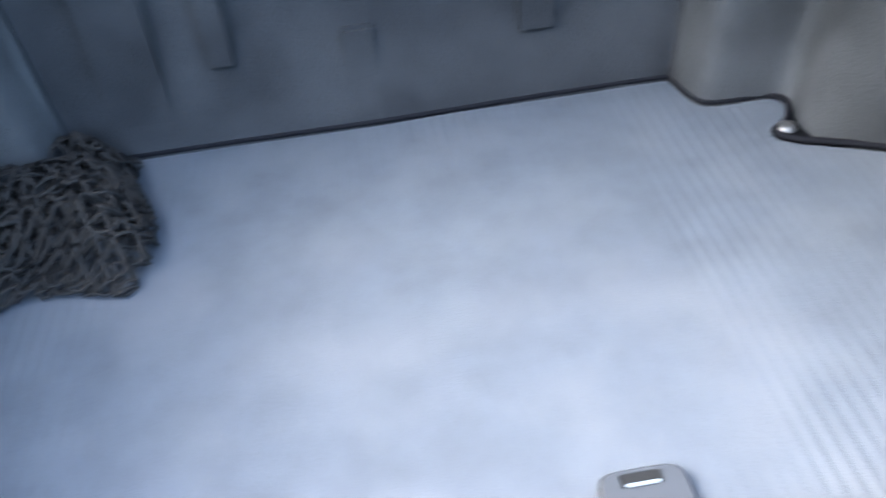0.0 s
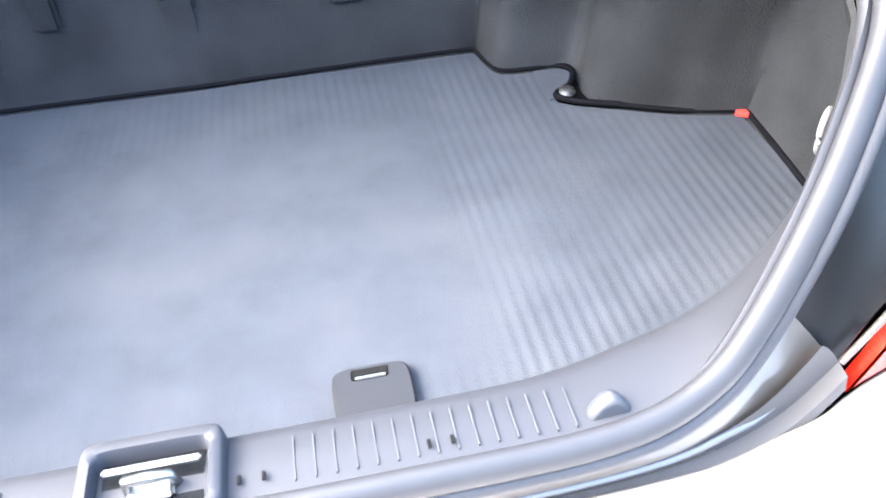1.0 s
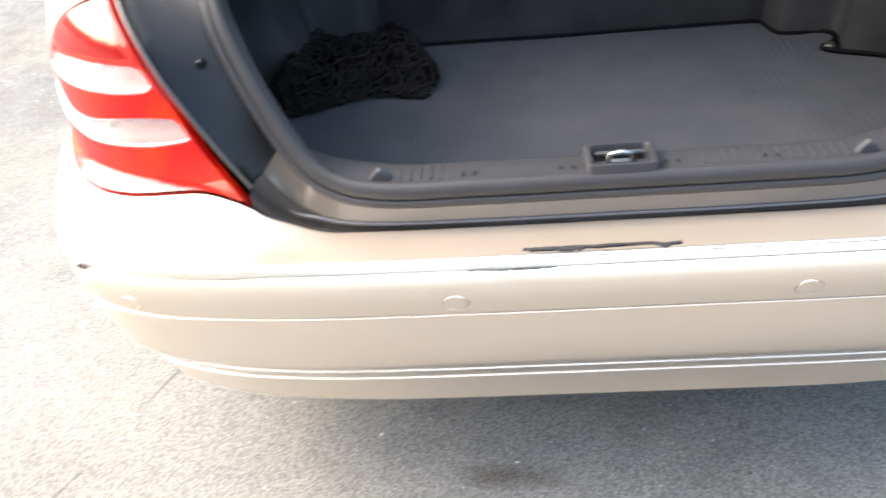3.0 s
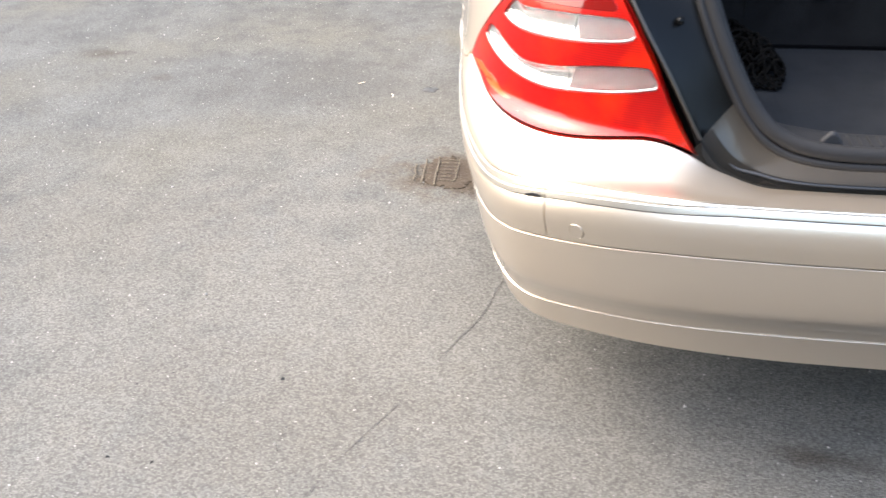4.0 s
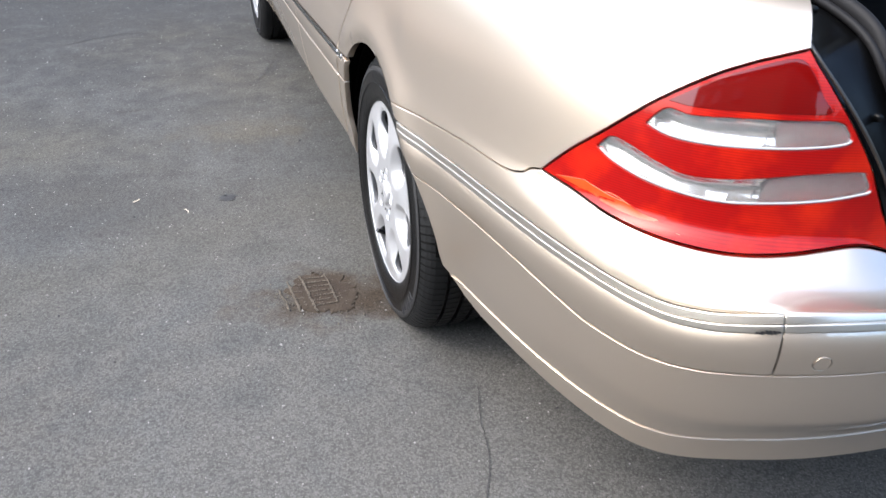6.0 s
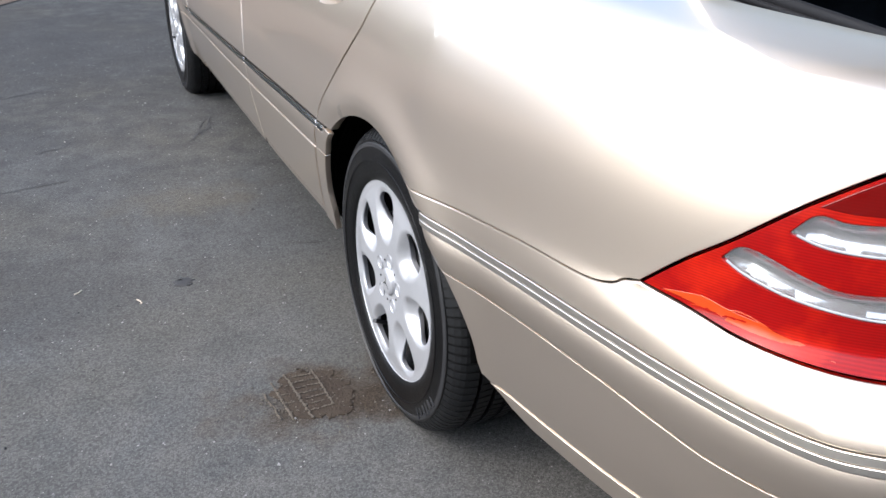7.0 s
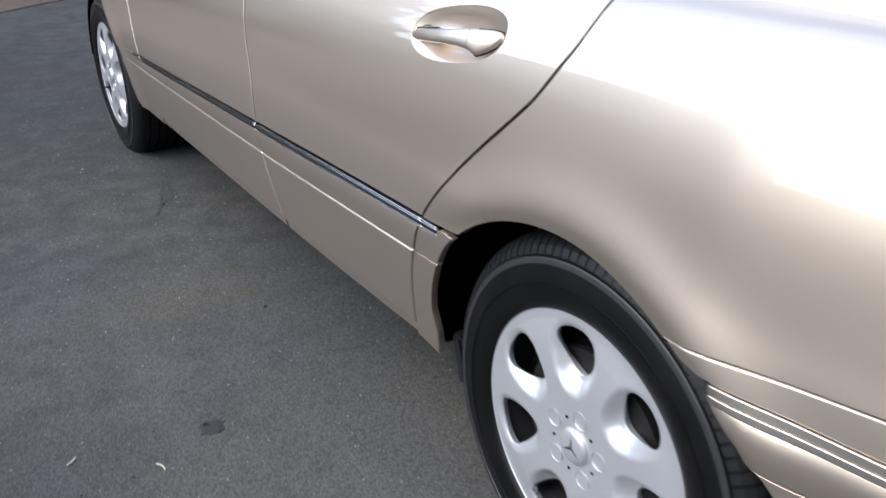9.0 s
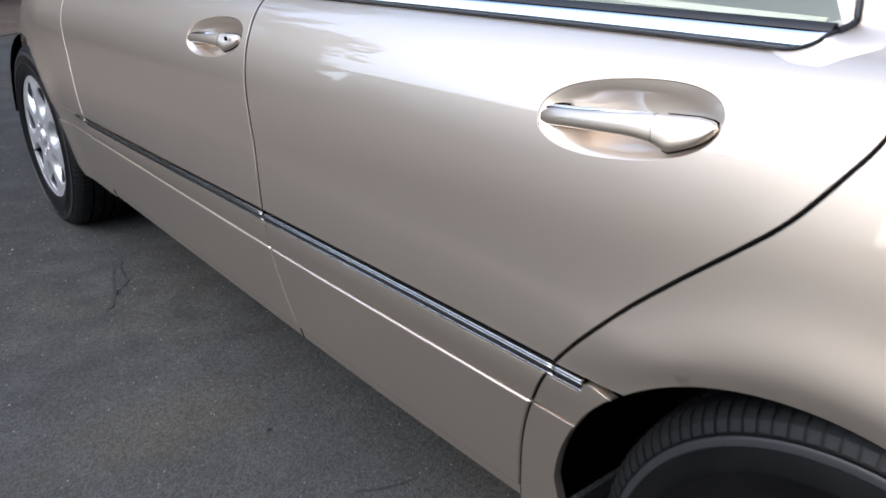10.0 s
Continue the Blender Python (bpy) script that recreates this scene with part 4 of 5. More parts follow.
sec = [(.0085 * math.cos(a), .0115 * math.sin(a)) for a in np.linspace(0, 2 * math.pi, 14, endpoint=False)]
sweep("boot_seal", np.vstack([whole, front_run]), sec, SEAL, car, up=(0, .25, 1), closed=True, label="grey rubber seal round the boot opening")
inner = np.vstack([SEALP[::-1], SEALP[1:] * np.array([-1, 1, 1])]) + np.array([0, .006, 0])
lip = inner.copy()
lip[:, 0] *= .980
lip[:, 2] -= .004
sweep("seal_lip", lip, [(.004 * math.cos(a), .007 * math.sin(a)) for a in np.linspace(0, 2 * math.pi, 8, endpoint=False)], SEAL, car, up=(0, .25, 1))
outer_lip = SEALP * .90 + EDGE * .10
outer_lip = np.vstack([outer_lip[::-1], outer_lip[1:] * np.array([-1, 1, 1])]) + np.array([0, -.004, -.010])
sweep("seal_base", outer_lip, [(.006 * math.cos(a), .006 * math.sin(a)) for a in np.linspace(0, 2 * math.pi, 10, endpoint=False)], SEAL, car, up=(0, .25, 1))
e, q = EDGE[:26], SEALP[:26]
rows = []
for w, dz in ((.36, -.020), (.32, -.012), (.27, -.0025), (.20, .0), (.10, .0005), (0, -.001), (-.5, -.003), (-.6, -.014)):
    r = e * (1 - max(w, 0)) + q * max(w, 0) + np.array([0, .024 * min(w, 0), dz])
    rows.append(np.vstack([r[::-1], (r * np.array([-1, 1, 1]))[1:]]))
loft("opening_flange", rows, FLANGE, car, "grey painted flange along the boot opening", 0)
e, q = e[:23], q[:23]
slit = e * .645 + q * .355 - np.stack([np.zeros(23), np.zeros(23), .012 + .014 * sstep(16, 22, np.arange(23))], 1)
sweep("flange_gap", np.vstack([slit[::-1], (slit * np.array([-1, 1, 1]))[1:]]), [(.0034 * math.cos(a), .0034 * math.sin(a)) for a in np.linspace(0, 2 * math.pi, 8, endpoint=False)], RUBBER, car)

# boot interior
FLOOR = .557
OUT_R = np.vstack([catmull([(0, -.350), (.20, -.346), (.345, -.346), (.368, -.350)], 6)[:-1], catmull([(.368, -.350), (.376, -.395), (.388, -.419), (.43, -.424), (.462, -.426), (.476, -.445), (.462, -.478), (.437, -.50), (.455, -.521), (.50, -.542), (.57, -.576), (.645, -.598)], 5)[:-1],
                   catmull([(.645, -.598), (.640, -.68), (.634, -.78), (.644, -.816)], 4)[:-1], catmull([(.644, -.816), (.60, -.862), (.54, -.90), (.483, -.925), (.412, -.948), (.34, -.965), (.25, -.985), (.12, -.99), (0, -.99)], 5)])


# the trim's own line runs behind the notch round the lashing stud
i0, i1 = int(np.argmin(np.hypot(OUT_R[:, 0] - .43, OUT_R[:, 1] + .424))), int(np.argmin(np.hypot(OUT_R[:, 0] - .57, OUT_R[:, 1] + .576)))
WALL = OUT_R.copy()
WALL[i0:i1 + 1] = catmull([(.43, -.424), (.47, -.428), (.484, -.446), (.482, -.49), (.505, -.540), (.57, -.574)], 12)[np.linspace(0, 60, i1 - i0 + 1).astype(int)]


def wall_top(p):
    """Where the liner ends above a point of the floor's outline."""
    x, y = p
    if y > -.60:
        return (x * 1.04 if x < .37 else min(.69, x + .03), y + (.02 if y > -.43 else .01), .955)
    if y > -.83:
        return (.66 + .02 * math.sin((y + .6) * 8), y, .93)
    i = np.argmin(np.abs(-SEALP[:, 0] * 1.18 - x) + (SEALP[:, 2] > .93) * 9)
    q = SEALP[i]
    return (-q[0] * .985, q[1] + .012, q[2] - .012)


def liner(name, k0, k1, sg, label):
    pts = WALL[k0:k1]
    cols = []
    for p in pts:
        top = np.array(wall_top(p))
        low = np.array((p[0], p[1], FLOOR - .004))
        col = []
        for w in np.linspace(0, 1, 12):
            q = low * (1 - w) + top * w
            bulge = .018 * math.sin(w * math.pi) * (1 if p[1] > -.6 else 1.6)
            d = Vector((p[0], p[1] + .65, 0)).normalized()
            wob = noise.noise(Vector((p[0] * 7, p[1] * 7, q[2] * 9))) * .012 * math.sin(w * math.pi)
            fold = noise.noise(Vector((p[0] * 24, p[1] * 24, q[2] * 4))) * .007 * math.sin(w * math.pi)
            q = q + np.array((d.x, d.y, 0)) * (bulge + wob + fold)
            col.append((q[0] * sg, q[1], q[2]))
        cols.append(col)
    return loft(name, cols, FELT if k0 == 0 else DUSTY_LIT, car, label, thick=.004)


n_back = 18
split = len(OUT_R) - 40
for sg, side in ((1, "right"), (-1, "left")):
    liner("boot_liner", 0, n_back + 2, sg, "dark grey felt on the boot's front wall")
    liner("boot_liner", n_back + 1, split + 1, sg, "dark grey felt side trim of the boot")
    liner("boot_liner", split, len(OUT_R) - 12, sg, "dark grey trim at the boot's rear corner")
# raised pads pressed into the front wall
for x0, x1, z0, z1 in ((-.32, -.24, .60, .80), (-.035, .01, .585, .69), (.175, .225, .65, .86), (-.19, -.155, .66, .85), (.385, .40, .62, .90)):
    box("wall_rib", (x0, -.343, z0), (x1, -.330, z1), FELT, car, .005)
box("boot_floor", (-.66, -1.02, .52), (.66, -.32, FLOOR - .004), UNDER, car, .004)
loft("boot_roof", [[(-.72, -.31, .965), (.72, -.31, .965)], [(-.72, -.42, .972), (.72, -.42, .972)]], FELT, car, thick=.006)
for sg in (1, -1):
    loft("boot_side_roof", [[(sg * .68, -.40, .955), (sg * .60, -.88, .88)], [(sg * .62, -.40, .958), (sg * .585, -.88, .905)]], UNDER, car, thick=.004)


# fitted boot mat with pressed ribs
def mat_rib(x, y):
    side = sstep(.255, .285, abs(x))
    back = sstep(-.50, -.47, y) * (1 - side)
    front = (1 - sstep(-.93, -.90, y)) * (1 - side) * .6
    edge = min(1, max(side, back * .8, front))
    soft = .5 + .5 * noise.noise(Vector((x * 6, y * 6, 2)))
    return edge * max(0, -.1 + 1.1 * soft) * .00055 * math.sin(2 * math.pi * x / .0135 + 1.5 * noise.noise(Vector((x * 3, y * 3, 0))))


def boot_mat():
    half = OUT_R
    rows, xs = [], np.linspace(-.638, .638, 520)
    i_max = int(np.argmax(half[:, 0]))
    up, dn = half[:i_max + 1], half[i_max:]
    do = np.argsort(dn[:, 0], kind="stable")
    for x in xs:
        yb = np.interp(abs(x), np.maximum.accumulate(up[:, 0]), up[:, 1]) - .003
        if .434 < abs(x) < .505:
            yb = min(yb, float(np.interp(abs(x), [.434, .455, .505], [-.508, -.524, -.547])))
        yf = np.interp(abs(x), dn[do, 0], dn[do, 1]) + .004
        ys = np.linspace(yf, yb, 34)
        rows.append([(x, y, FLOOR + .004 + mat_rib(x, y) + .002 * noise.noise(Vector((x * 5, y * 5, 7)))) for y in ys])
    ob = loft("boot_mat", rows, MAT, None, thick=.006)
    for sg in (1, -1):
        tip = catmull([(.428, -.424), (.462, -.428), (.474, -.446), (.461, -.478), (.440, -.497), (.428, -.505)], 5)
        bm = bmesh.new()
        lo, hi = [[bm.verts.new((sg * x, y, FLOOR + z)) for x, y in tip] for z in (.0, .0055)]
        bm.faces.new(lo)
        bm.faces.new(hi)
        for k in range(len(tip) - 1):
            bm.faces.new((lo[k], lo[k + 1], hi[k + 1], hi[k]))
        part("mat_tongue", bm, MAT, ob)
    return tagged(ob, "worn blue-grey rubber-backed boot mat with pressed ribs", "mat")


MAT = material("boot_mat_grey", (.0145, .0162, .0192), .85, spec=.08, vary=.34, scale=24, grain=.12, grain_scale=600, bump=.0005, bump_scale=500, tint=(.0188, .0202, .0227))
boot_mat()
# bound edge of the mat
bind = np.vstack([OUT_R[:i] for i in [int(np.argmax(OUT_R[:, 0])) + 14]])
for sg in (1, -1):
    tube("mat_binding", [(sg * p[0], p[1], FLOOR + .009) for p in bind[:]], .0042, BINDING, car, n=6)

# flush lift handle in the floor
pad = new("floor_handle")
pad.parent = car
bm = bmesh.new()
lp = ring2(.148, -.932, .034, .031, 0, 36, 5)
vs0 = [bm.verts.new((x, y, FLOOR + .004)) for x, y in lp]
vs1 = [bm.verts.new((x, y, FLOOR + .013)) for x, y in lp]
vs2 = [bm.verts.new((.148 + (x - .148) * .93, -.932 + (y + .932) * .93, FLOOR + .0155)) for x, y in lp]
for i in range(36):
    j = (i + 1) % 36
    bm.faces.new((vs0[i], vs0[j], vs1[j], vs1[i]))
    bm.faces.new((vs1[i], vs1[j], vs2[j], vs2[i]))
bm.faces.new(vs2)
part("handle_plate", bm, DARKGREY, pad, "dark grey plastic lift plate")
box("finger_slot", (.131, -.918, FLOOR + .0135), (.163, -.906, FLOOR + .0165), GAP, pad, .001)
box("slot_bar", (.134, -.9185, FLOOR + .0150), (.160, -.9155, FLOOR + .0180), STEEL, pad, .0008)

# sill cover across the rear of the boot, ribbed
half_out = SEALP[:27] + np.array([0, .006, -.004])
rev = OUT_R[int(np.argmax(OUT_R[:, 0])):]
xi = -half_out[:, 0] * (1 + .24 * sstep(.24, .42, -half_out[:, 0]))
yi = np.interp(xi, rev[::-1, 0], rev[::-1, 1])
rows = []
for fy, fz in ((0, 0), (.16, .40), (.36, .88), (.45, .97), (.55, 1.0), (.80, 1.012), (1.0, 1.0)):
    r = np.stack([-half_out[:, 0] * fy + xi * (1 - fy), half_out[:, 1] * fy + yi * (1 - fy), .55 + (half_out[:, 2] + .008 - .55) * fz], 1)
    rows.append(np.vstack([(r * np.array([-1, 1, 1]))[::-1], r[1:]]))
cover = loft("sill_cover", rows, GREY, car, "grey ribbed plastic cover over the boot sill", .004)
k = 0
for x in np.arange(-.281, .282, .0128):
    if abs(x) < .088:
        continue
    box("sill_rib", (x - .0006, -1.076, .664), (x + .0006, -1.043, .6709), RIB, cover, .0003)
for x in (-.182, -.062, .064, .182):
    for d in (-.0075, .0075):
        box("clip_slot", (x + d - .0012, -1.073, .6718), (x + d + .0012, -1.066, .6733), GAP, cover, .0004)
for sg in (-1, 1):
    bm = bmesh.new()
    bmesh.ops.create_icosphere(bm, subdivisions=3, radius=1.0)
    for v in bm.verts:
        x, y, z = v.co
        v.co = (sg * .293 + .013 * x * (1.15 - .5 * max(z, 0)), -1.068 + .011 * max(y, -.5), .669 + .017 * max(z, -.2))
    part("sill_stop", bm, TAB, cover, "light grey plastic stop", True)
# latch housing
bm = bmesh.new()
rings = []
for hx, hy, z, cy, pw in ((.046, .034, .662, -1.058, 8), (.0445, .0325, .6785, -1.058, 8), (.0425, .0305, .6820, -1.059, 8), (.0365, .0250, .6820, -1.061, 9), (.035, .0240, .679, -1.061, 9), (.034, .0230, .658, -1.061, 9)):
    rings.append([bm.verts.new((.004 + q[0], q[1], z)) for q in ring2(0, cy, hx, hy, 0, 48, pw)])
for a, b in zip(rings, rings[1:]):
    for i in range(48):
        bm.faces.new((a[i], a[(i + 1) % 48], b[(i + 1) % 48], b[i]))
part("latch_surround", bm, GREY, cover, "dark grey moulded latch surround", True)
box("latch_pocket", (-.028, -1.085, .655), (.036, -1.038, .6700), BLACK, cover, .001)
box("latch_bar", (-.026, -1.052, .674), (.034, -1.047, .679), STEEL, cover, .0015)
tube("striker", [(-.011, -1.060, .668), (-.009, -1.063, .683), (.004, -1.064, .6855), (.017, -1.063, .683), (.019, -1.060, .668)], .0034, STEEL, cover)
box("striker_plate", (-.010, -1.072, .670), (.018, -1.060, .675), STEEL, cover, .002)
# lashing eye, hook, and tag
ey = lathe("lashing_stud", [(0, .003), (.006, .003), (.010, .001), (.012, -.003)], DARK_STEEL, car, 20)
ey.matrix_local = Matrix.Translation((.452, -.497, FLOOR + .012)) @ pose(0, 0, 0, 0, -90, 0)
tube("coat_hook", catmull([(.505, -.925, .765), (.495, -.935, .784), (.485, -.945, .780), (.484, -.947, .762), (.492, -.940, .752), (.503, -.93, .752)], 4), .0026, DULL, car)
box("red_tag", (-.011, -.0055, 0), (.011, .0055, .006), REDTAG, car, .001, m=pose(.640, -.603, FLOOR + .006, 0, 0, -28))


# crumpled cargo net lying on the mat
def cargo_net():
    rng = np.random.default_rng(3)
    V, F = [], []

    def mound(u, w):
        """u across (0..1), w from front edge to the wall (0..1)."""
        x = -.575 + .300 * u + .02 * math.sin(w * 5)
        y = -.640 + .285 * w + .045 * u * (1 - w) - .02 * math.sin(u * 7)
        edge = min(1, 5 * min(u + .05, 1.02 - u)) * min(1, 4 * min(w + .02, 1.06 - w))
        h = .080 * edge ** .7 * (.55 + .75 * noise.noise(Vector((u * 2.2, w * 2.2, 3))) + .5 * w)
        return x, y, max(.004, h)

    def strand(pts, r):
        nonlocal V, F
        p = np.array(pts)
        t = np.gradient(p, axis=0)
        t /= np.linalg.norm(t, axis=1, keepdims=True) + 1e-9
        o = np.cross(t, (0.1, 0.2, 1))
        o /= np.linalg.norm(o, axis=1, keepdims=True) + 1e-9
        b = np.cross(o, t)
        base = len(V)
        for q, oo, bb in zip(p, o, b):
            for a in (0, 2.09, 4.19):
                V.append(q + r * (math.cos(a) * oo + math.sin(a) * bb))
        for i in range(len(p) - 1):
            for j in range(3):
                F.append((base + i * 3 + j, base + i * 3 + (j + 1) % 3, base + i * 3 + 3 + (j + 1) % 3, base + i * 3 + 3 + j))
    # pleated rows of cord that meet in pulled-out diamonds
    for layer in range(3):
        rows = 17
        for k in range(rows):
            pts = []
            for i in range(150):
                u = i / 149
                tri = 2 * abs((u * (13 + 2 * layer) + .5 * (k % 2) + .25 * noise.noise(Vector((u * 4, k * .6, layer)))) % 1 * 2 - 1) - 1
                w = (k + .5 + .50 * tri) / rows + .055 * noise.noise(Vector((u * 3.1, k * .13, layer * 9))) + .012 * noise.noise(Vector((u * 17, k, layer * 4)))
                x, y, h = mound(u, min(max(w, 0), 1))
                fold = .016 * noise.noise(Vector((u * 5, w * 13, layer * 5))) + .007 * noise.noise(Vector((u * 23, k, layer + 3)))
                z = FLOOR + .008 + h * (1 - .33 * layer) + fold
                pts.append((x + .006 * noise.noise(Vector((k, u * 14, 4 + layer))), y, max(z, FLOOR + .008)))
            strand(pts, .0026)
    for k in range(40):
        u0, w0 = rng.uniform(.05, .95), rng.uniform(.05, .95)
        a = rng.uniform(0, 6.28)
        pts = []
        for i in range(24):
            q = a + i * .16 * rng.choice((1, 1, 1, .6))
            x, y, h = mound(min(max(u0 + .07 * math.cos(q), 0), 1), min(max(w0 + .07 * math.sin(q), 0), 1))
            pts.append((x, y, FLOOR + .012 + h))
        strand(pts, .0026)
    ob = mesh_ob("cargo_net", V, F, CORD)
    return tagged(ob, "crumpled black knotted cargo net lying on the boot mat", "net")


cargo_net()

# boot lid, open and standing up at its hinges
LID_UP = 84


def lid_place(p):
    """Turn a closed lid's place about the hinge line."""
    a = radians(LID_UP)
    y, z = p[1] + .40, p[2] - 1.0
    return (p[0], -.40 + y * math.cos(a) + z * math.sin(a) * 1.0, 1.0 - y * math.sin(a) + z * math.cos(a))


rows = []
for y, z, w in ((-.40, 1.00, .555), (-.60, .995, .56), (-.85, .965, .575), (-1.0, .93, .59), (-1.04, .90, .60), (-1.065, .80, .55), (-1.085, .66, .46)):
    rows.append([lid_place((x * w, y + .05 * (abs(x) ** 3), z - .02 * x * x)) for x in np.linspace(-1, 1, 15)])
loft("boot_lid", rows, PAINT, car, "champagne beige boot lid standing open", .03)
for sg in (-1, 1):
    tube("lid_hinge", [(sg * .47, -.36, .93), (sg * .47, -.42, 1.0), (sg * .47, -.42, 1.10)], .012, BLACK, car)

# ---- cabin above the belt line ----
def rail(y, w):
    """A place on the cabin's side: w from the belt to the roof rail."""
    b = body(np.array([y]), np.array([1.02]))[0]
    top = 1.405 - .05 * ((y - .95) / 1.1) ** 2
    return (-(abs(b[0]) - .012 - .19 * w), y, b[2] * (1 - w) + top * w)


def side_sheet(name, y00, y01, y10, y11, w0, w1, mat, sg, thick, parent, n=14, out=0.0):
    rows = []
    for w in np.linspace(w0, w1, 6):
        f = (w - w0) / (w1 - w0)
        a, b = y00 * (1 - f) + y10 * f, y01 * (1 - f) + y11 * f
        rows.append([(sg * (rail(y, w)[0] - out), y, rail(y, w)[2]) for y in np.linspace(a, b, n)])
    return loft(name, rows, mat, parent, thick=thick)


def belt_v(y):
    """How far the chrome under the side windows has been cut away from below: its rear corner is round."""
    f = np.clip((.206 - y) / .052, 0, 1)
    return .034 * (1 - np.sqrt(1 - f * f))


BELT_Z, BELT_OUT = (.0, .001, .006, .013, .0185, .019), (.0038, .0042, .0035, .0005, -.004, -.0095)


def belt_at(y, z, sg, out=0.0):
    """A place on the belt chrome's face, z above its foot."""
    b = body(np.full_like(z, y), np.full_like(z, 1.0))
    return np.stack([sg * (b[:, 0] - np.interp(z, BELT_Z, BELT_OUT) - .001 - out), b[:, 1], b[:, 2] + z], 1)


for i, sg in enumerate((1, -1)):
    side_sheet("window", .125, 1.20, .42, 1.17, .02, .93, GLASS, sg, .004, rear_doors[i]).visible_shadow = False
    side_sheet("window", 1.30, 2.35, 1.27, 1.75, .02, .93, GLASS, sg, .004, front_doors[i]).visible_shadow = False
    side_sheet("door_pillar", 1.20, 1.30, 1.17, 1.27, .0, .93, BLACK, sg, .02, car, 5, .002)
    gap_y = at_v(DOOR_R, 1.02)[0]
    side_sheet("roof_pillar", -.40, gap_y - .004, .28, .345, -.05, .95, PAINT, sg, .03, car, 14, .006)
    side_sheet("window_frame", gap_y + .004, .143, .353, .42, -.05, .95, PAINT, sg, .03, rear_doors[i], 6, .006)
    # dark sheet fills the pillar gap in place of its shade
    side_sheet("pillar_gap_shade", gap_y - .012, gap_y + .012, .337, .361, -.05, .95, GAP, sg, .01, car, 4, -.004)
    side_sheet("roof_pillar", 2.36, 2.46, 1.75, 1.85, -.05, .95, PAINT, sg, .03, car, 6)
    side_sheet("roof_rail", .28, 1.85, .30, 1.80, .93, 1.02, PAINT, sg, .03, car)
    d = (rear_doors[i], front_doors[i])
    for y0, y1, own in ((.1605, 1.268, d[0]), (1.288, 2.45, d[1])):
        ys = np.concatenate([np.linspace(y0, y0 + .06, 26), np.linspace(y0 + .08, y1, 34)])
        cols = [belt_at(y, np.linspace(float(belt_v(y)), .019, 8), sg) for y in ys]
        loft("chrome_belt_trim", cols, CHROME, own, thick=.0015)
        ys = np.linspace(y0, y1, 40)
        b = body(ys, np.full(40, 1.0))
        b[:, 0] *= sg
        p = b + np.array([sg * .008, 0, .019])
        sweep("window_rubber", p, [(.003, 0), (.001, .004), (-.005, .007), (-.009, .007), (-.010, 0)], RUBBER, own, side=(-sg, 0, 0))
        if own is d[1]:
            tube("belt_line_seal", [belt_at(y, np.array([0.0]), sg, .0005)[0] for y in np.linspace(y0, y1, 30)], .0022, RUBBER, own, n=6)
    low = [belt_at(y, np.array([float(belt_v(y))]), 1, .0005)[0] for y in (1.268, 1.0, .75, .5, .264, .234, .214, .204, .194, .184, .174, .167, .1615)]
    up = [np.array(rail(y, w)) + np.array([-.010, 0, 0]) for y, w in ((.1545, .034), (.1535, .06), (.163, .12), (.195, .22), (.28, .5), (.38, .85))]
    p = catmull(np.array(low + up), 5) * np.array([sg, 1, 1])
    tube("belt_line_seal", p[:64], .0022, RUBBER, rear_doors[i], n=6)
    tube("window_edge_rubber", p[62:], .0042, RUBBER, rear_doors[i])
    a = p[32:78]
    f = np.linspace(0, 1, len(a)) ** .8
    b = body(.236 - .15 * f, .997 - .014 * np.minimum(1, 3 * f)) * np.array([sg, 1, 1])
    hi = np.array([[sg * (rail(q[1] - .05, max(0, (q[2] - 1.0) / .4))[0] - .0065), q[1] - .05, q[2] - .002] for q in a])
    k = sstep(.45, .8, np.linspace(0, 1, len(a)))[:, None]
    b = b * (1 - k) + hi * k
    loft("window_corner", [a * (1 - w) + b * w - np.array([sg * -.0008, 0, .0008]) for w in (0, .25, .5, .75, 1.0)], PAINT, rear_doors[i], thick=0)
    # door card seen through the glass
    loft("door_card", [[(sg * -.745, y, .995) for y in (.2, 1.2, 2.3)], [(sg * -.70, y, .93) for y in (.2, 1.2, 2.3)], [(sg * -.68, y, .5) for y in (.2, 1.2, 2.3)]], CREAM, car, thick=.01)
rows = []
for y in np.linspace(.28, 1.85, 14):
    e = rail(y, 1.0)
    rows.append([(e[0] * x, y, e[2] + .035 * (1 - x * x)) for x in np.linspace(-1, 1, 13)])
loft("roof", rows, PAINT, car, "champagne beige roof", .02)


def screen(y0, z0, w0, y1, z1, w1, mat, name):
    rows = []
    for f in np.linspace(0, 1, 8):
        w, y, z = w0 + (w1 - w0) * f, y0 + (y1 - y0) * f, z0 + (z1 - z0) * f + .03 * math.sin(math.pi * f)
        rows.append([(w * x, y + (.06 if y0 < 1 else -.10) * (x * x), z) for x in np.linspace(-1, 1, 11)])
    return loft(name, rows, mat, car, thick=.005)


screen(-.34, 1.0, .62, .30, 1.405, .55, GLASS, "rear_window").visible_shadow = False
screen(2.72, .96, .70, 1.83, 1.37, .56, GLASS, "windscreen").visible_shadow = False
rows = []
for y in np.linspace(2.60, 3.72, 10):
    w = .70 - .12 * ((y - 2.6) / 1.1) ** 2
    rows.append([(w * x, y, .93 - .12 * ((y - 2.6) / 1.1) ** 2 - .02 * x * x) for x in np.linspace(-1, 1, 9)])
loft("bonnet", rows, PAINT, car, thick=.02)
box("cabin_floor", (-.66, -.2, .45), (.66, 2.6, .50), UNDER, car, .01)
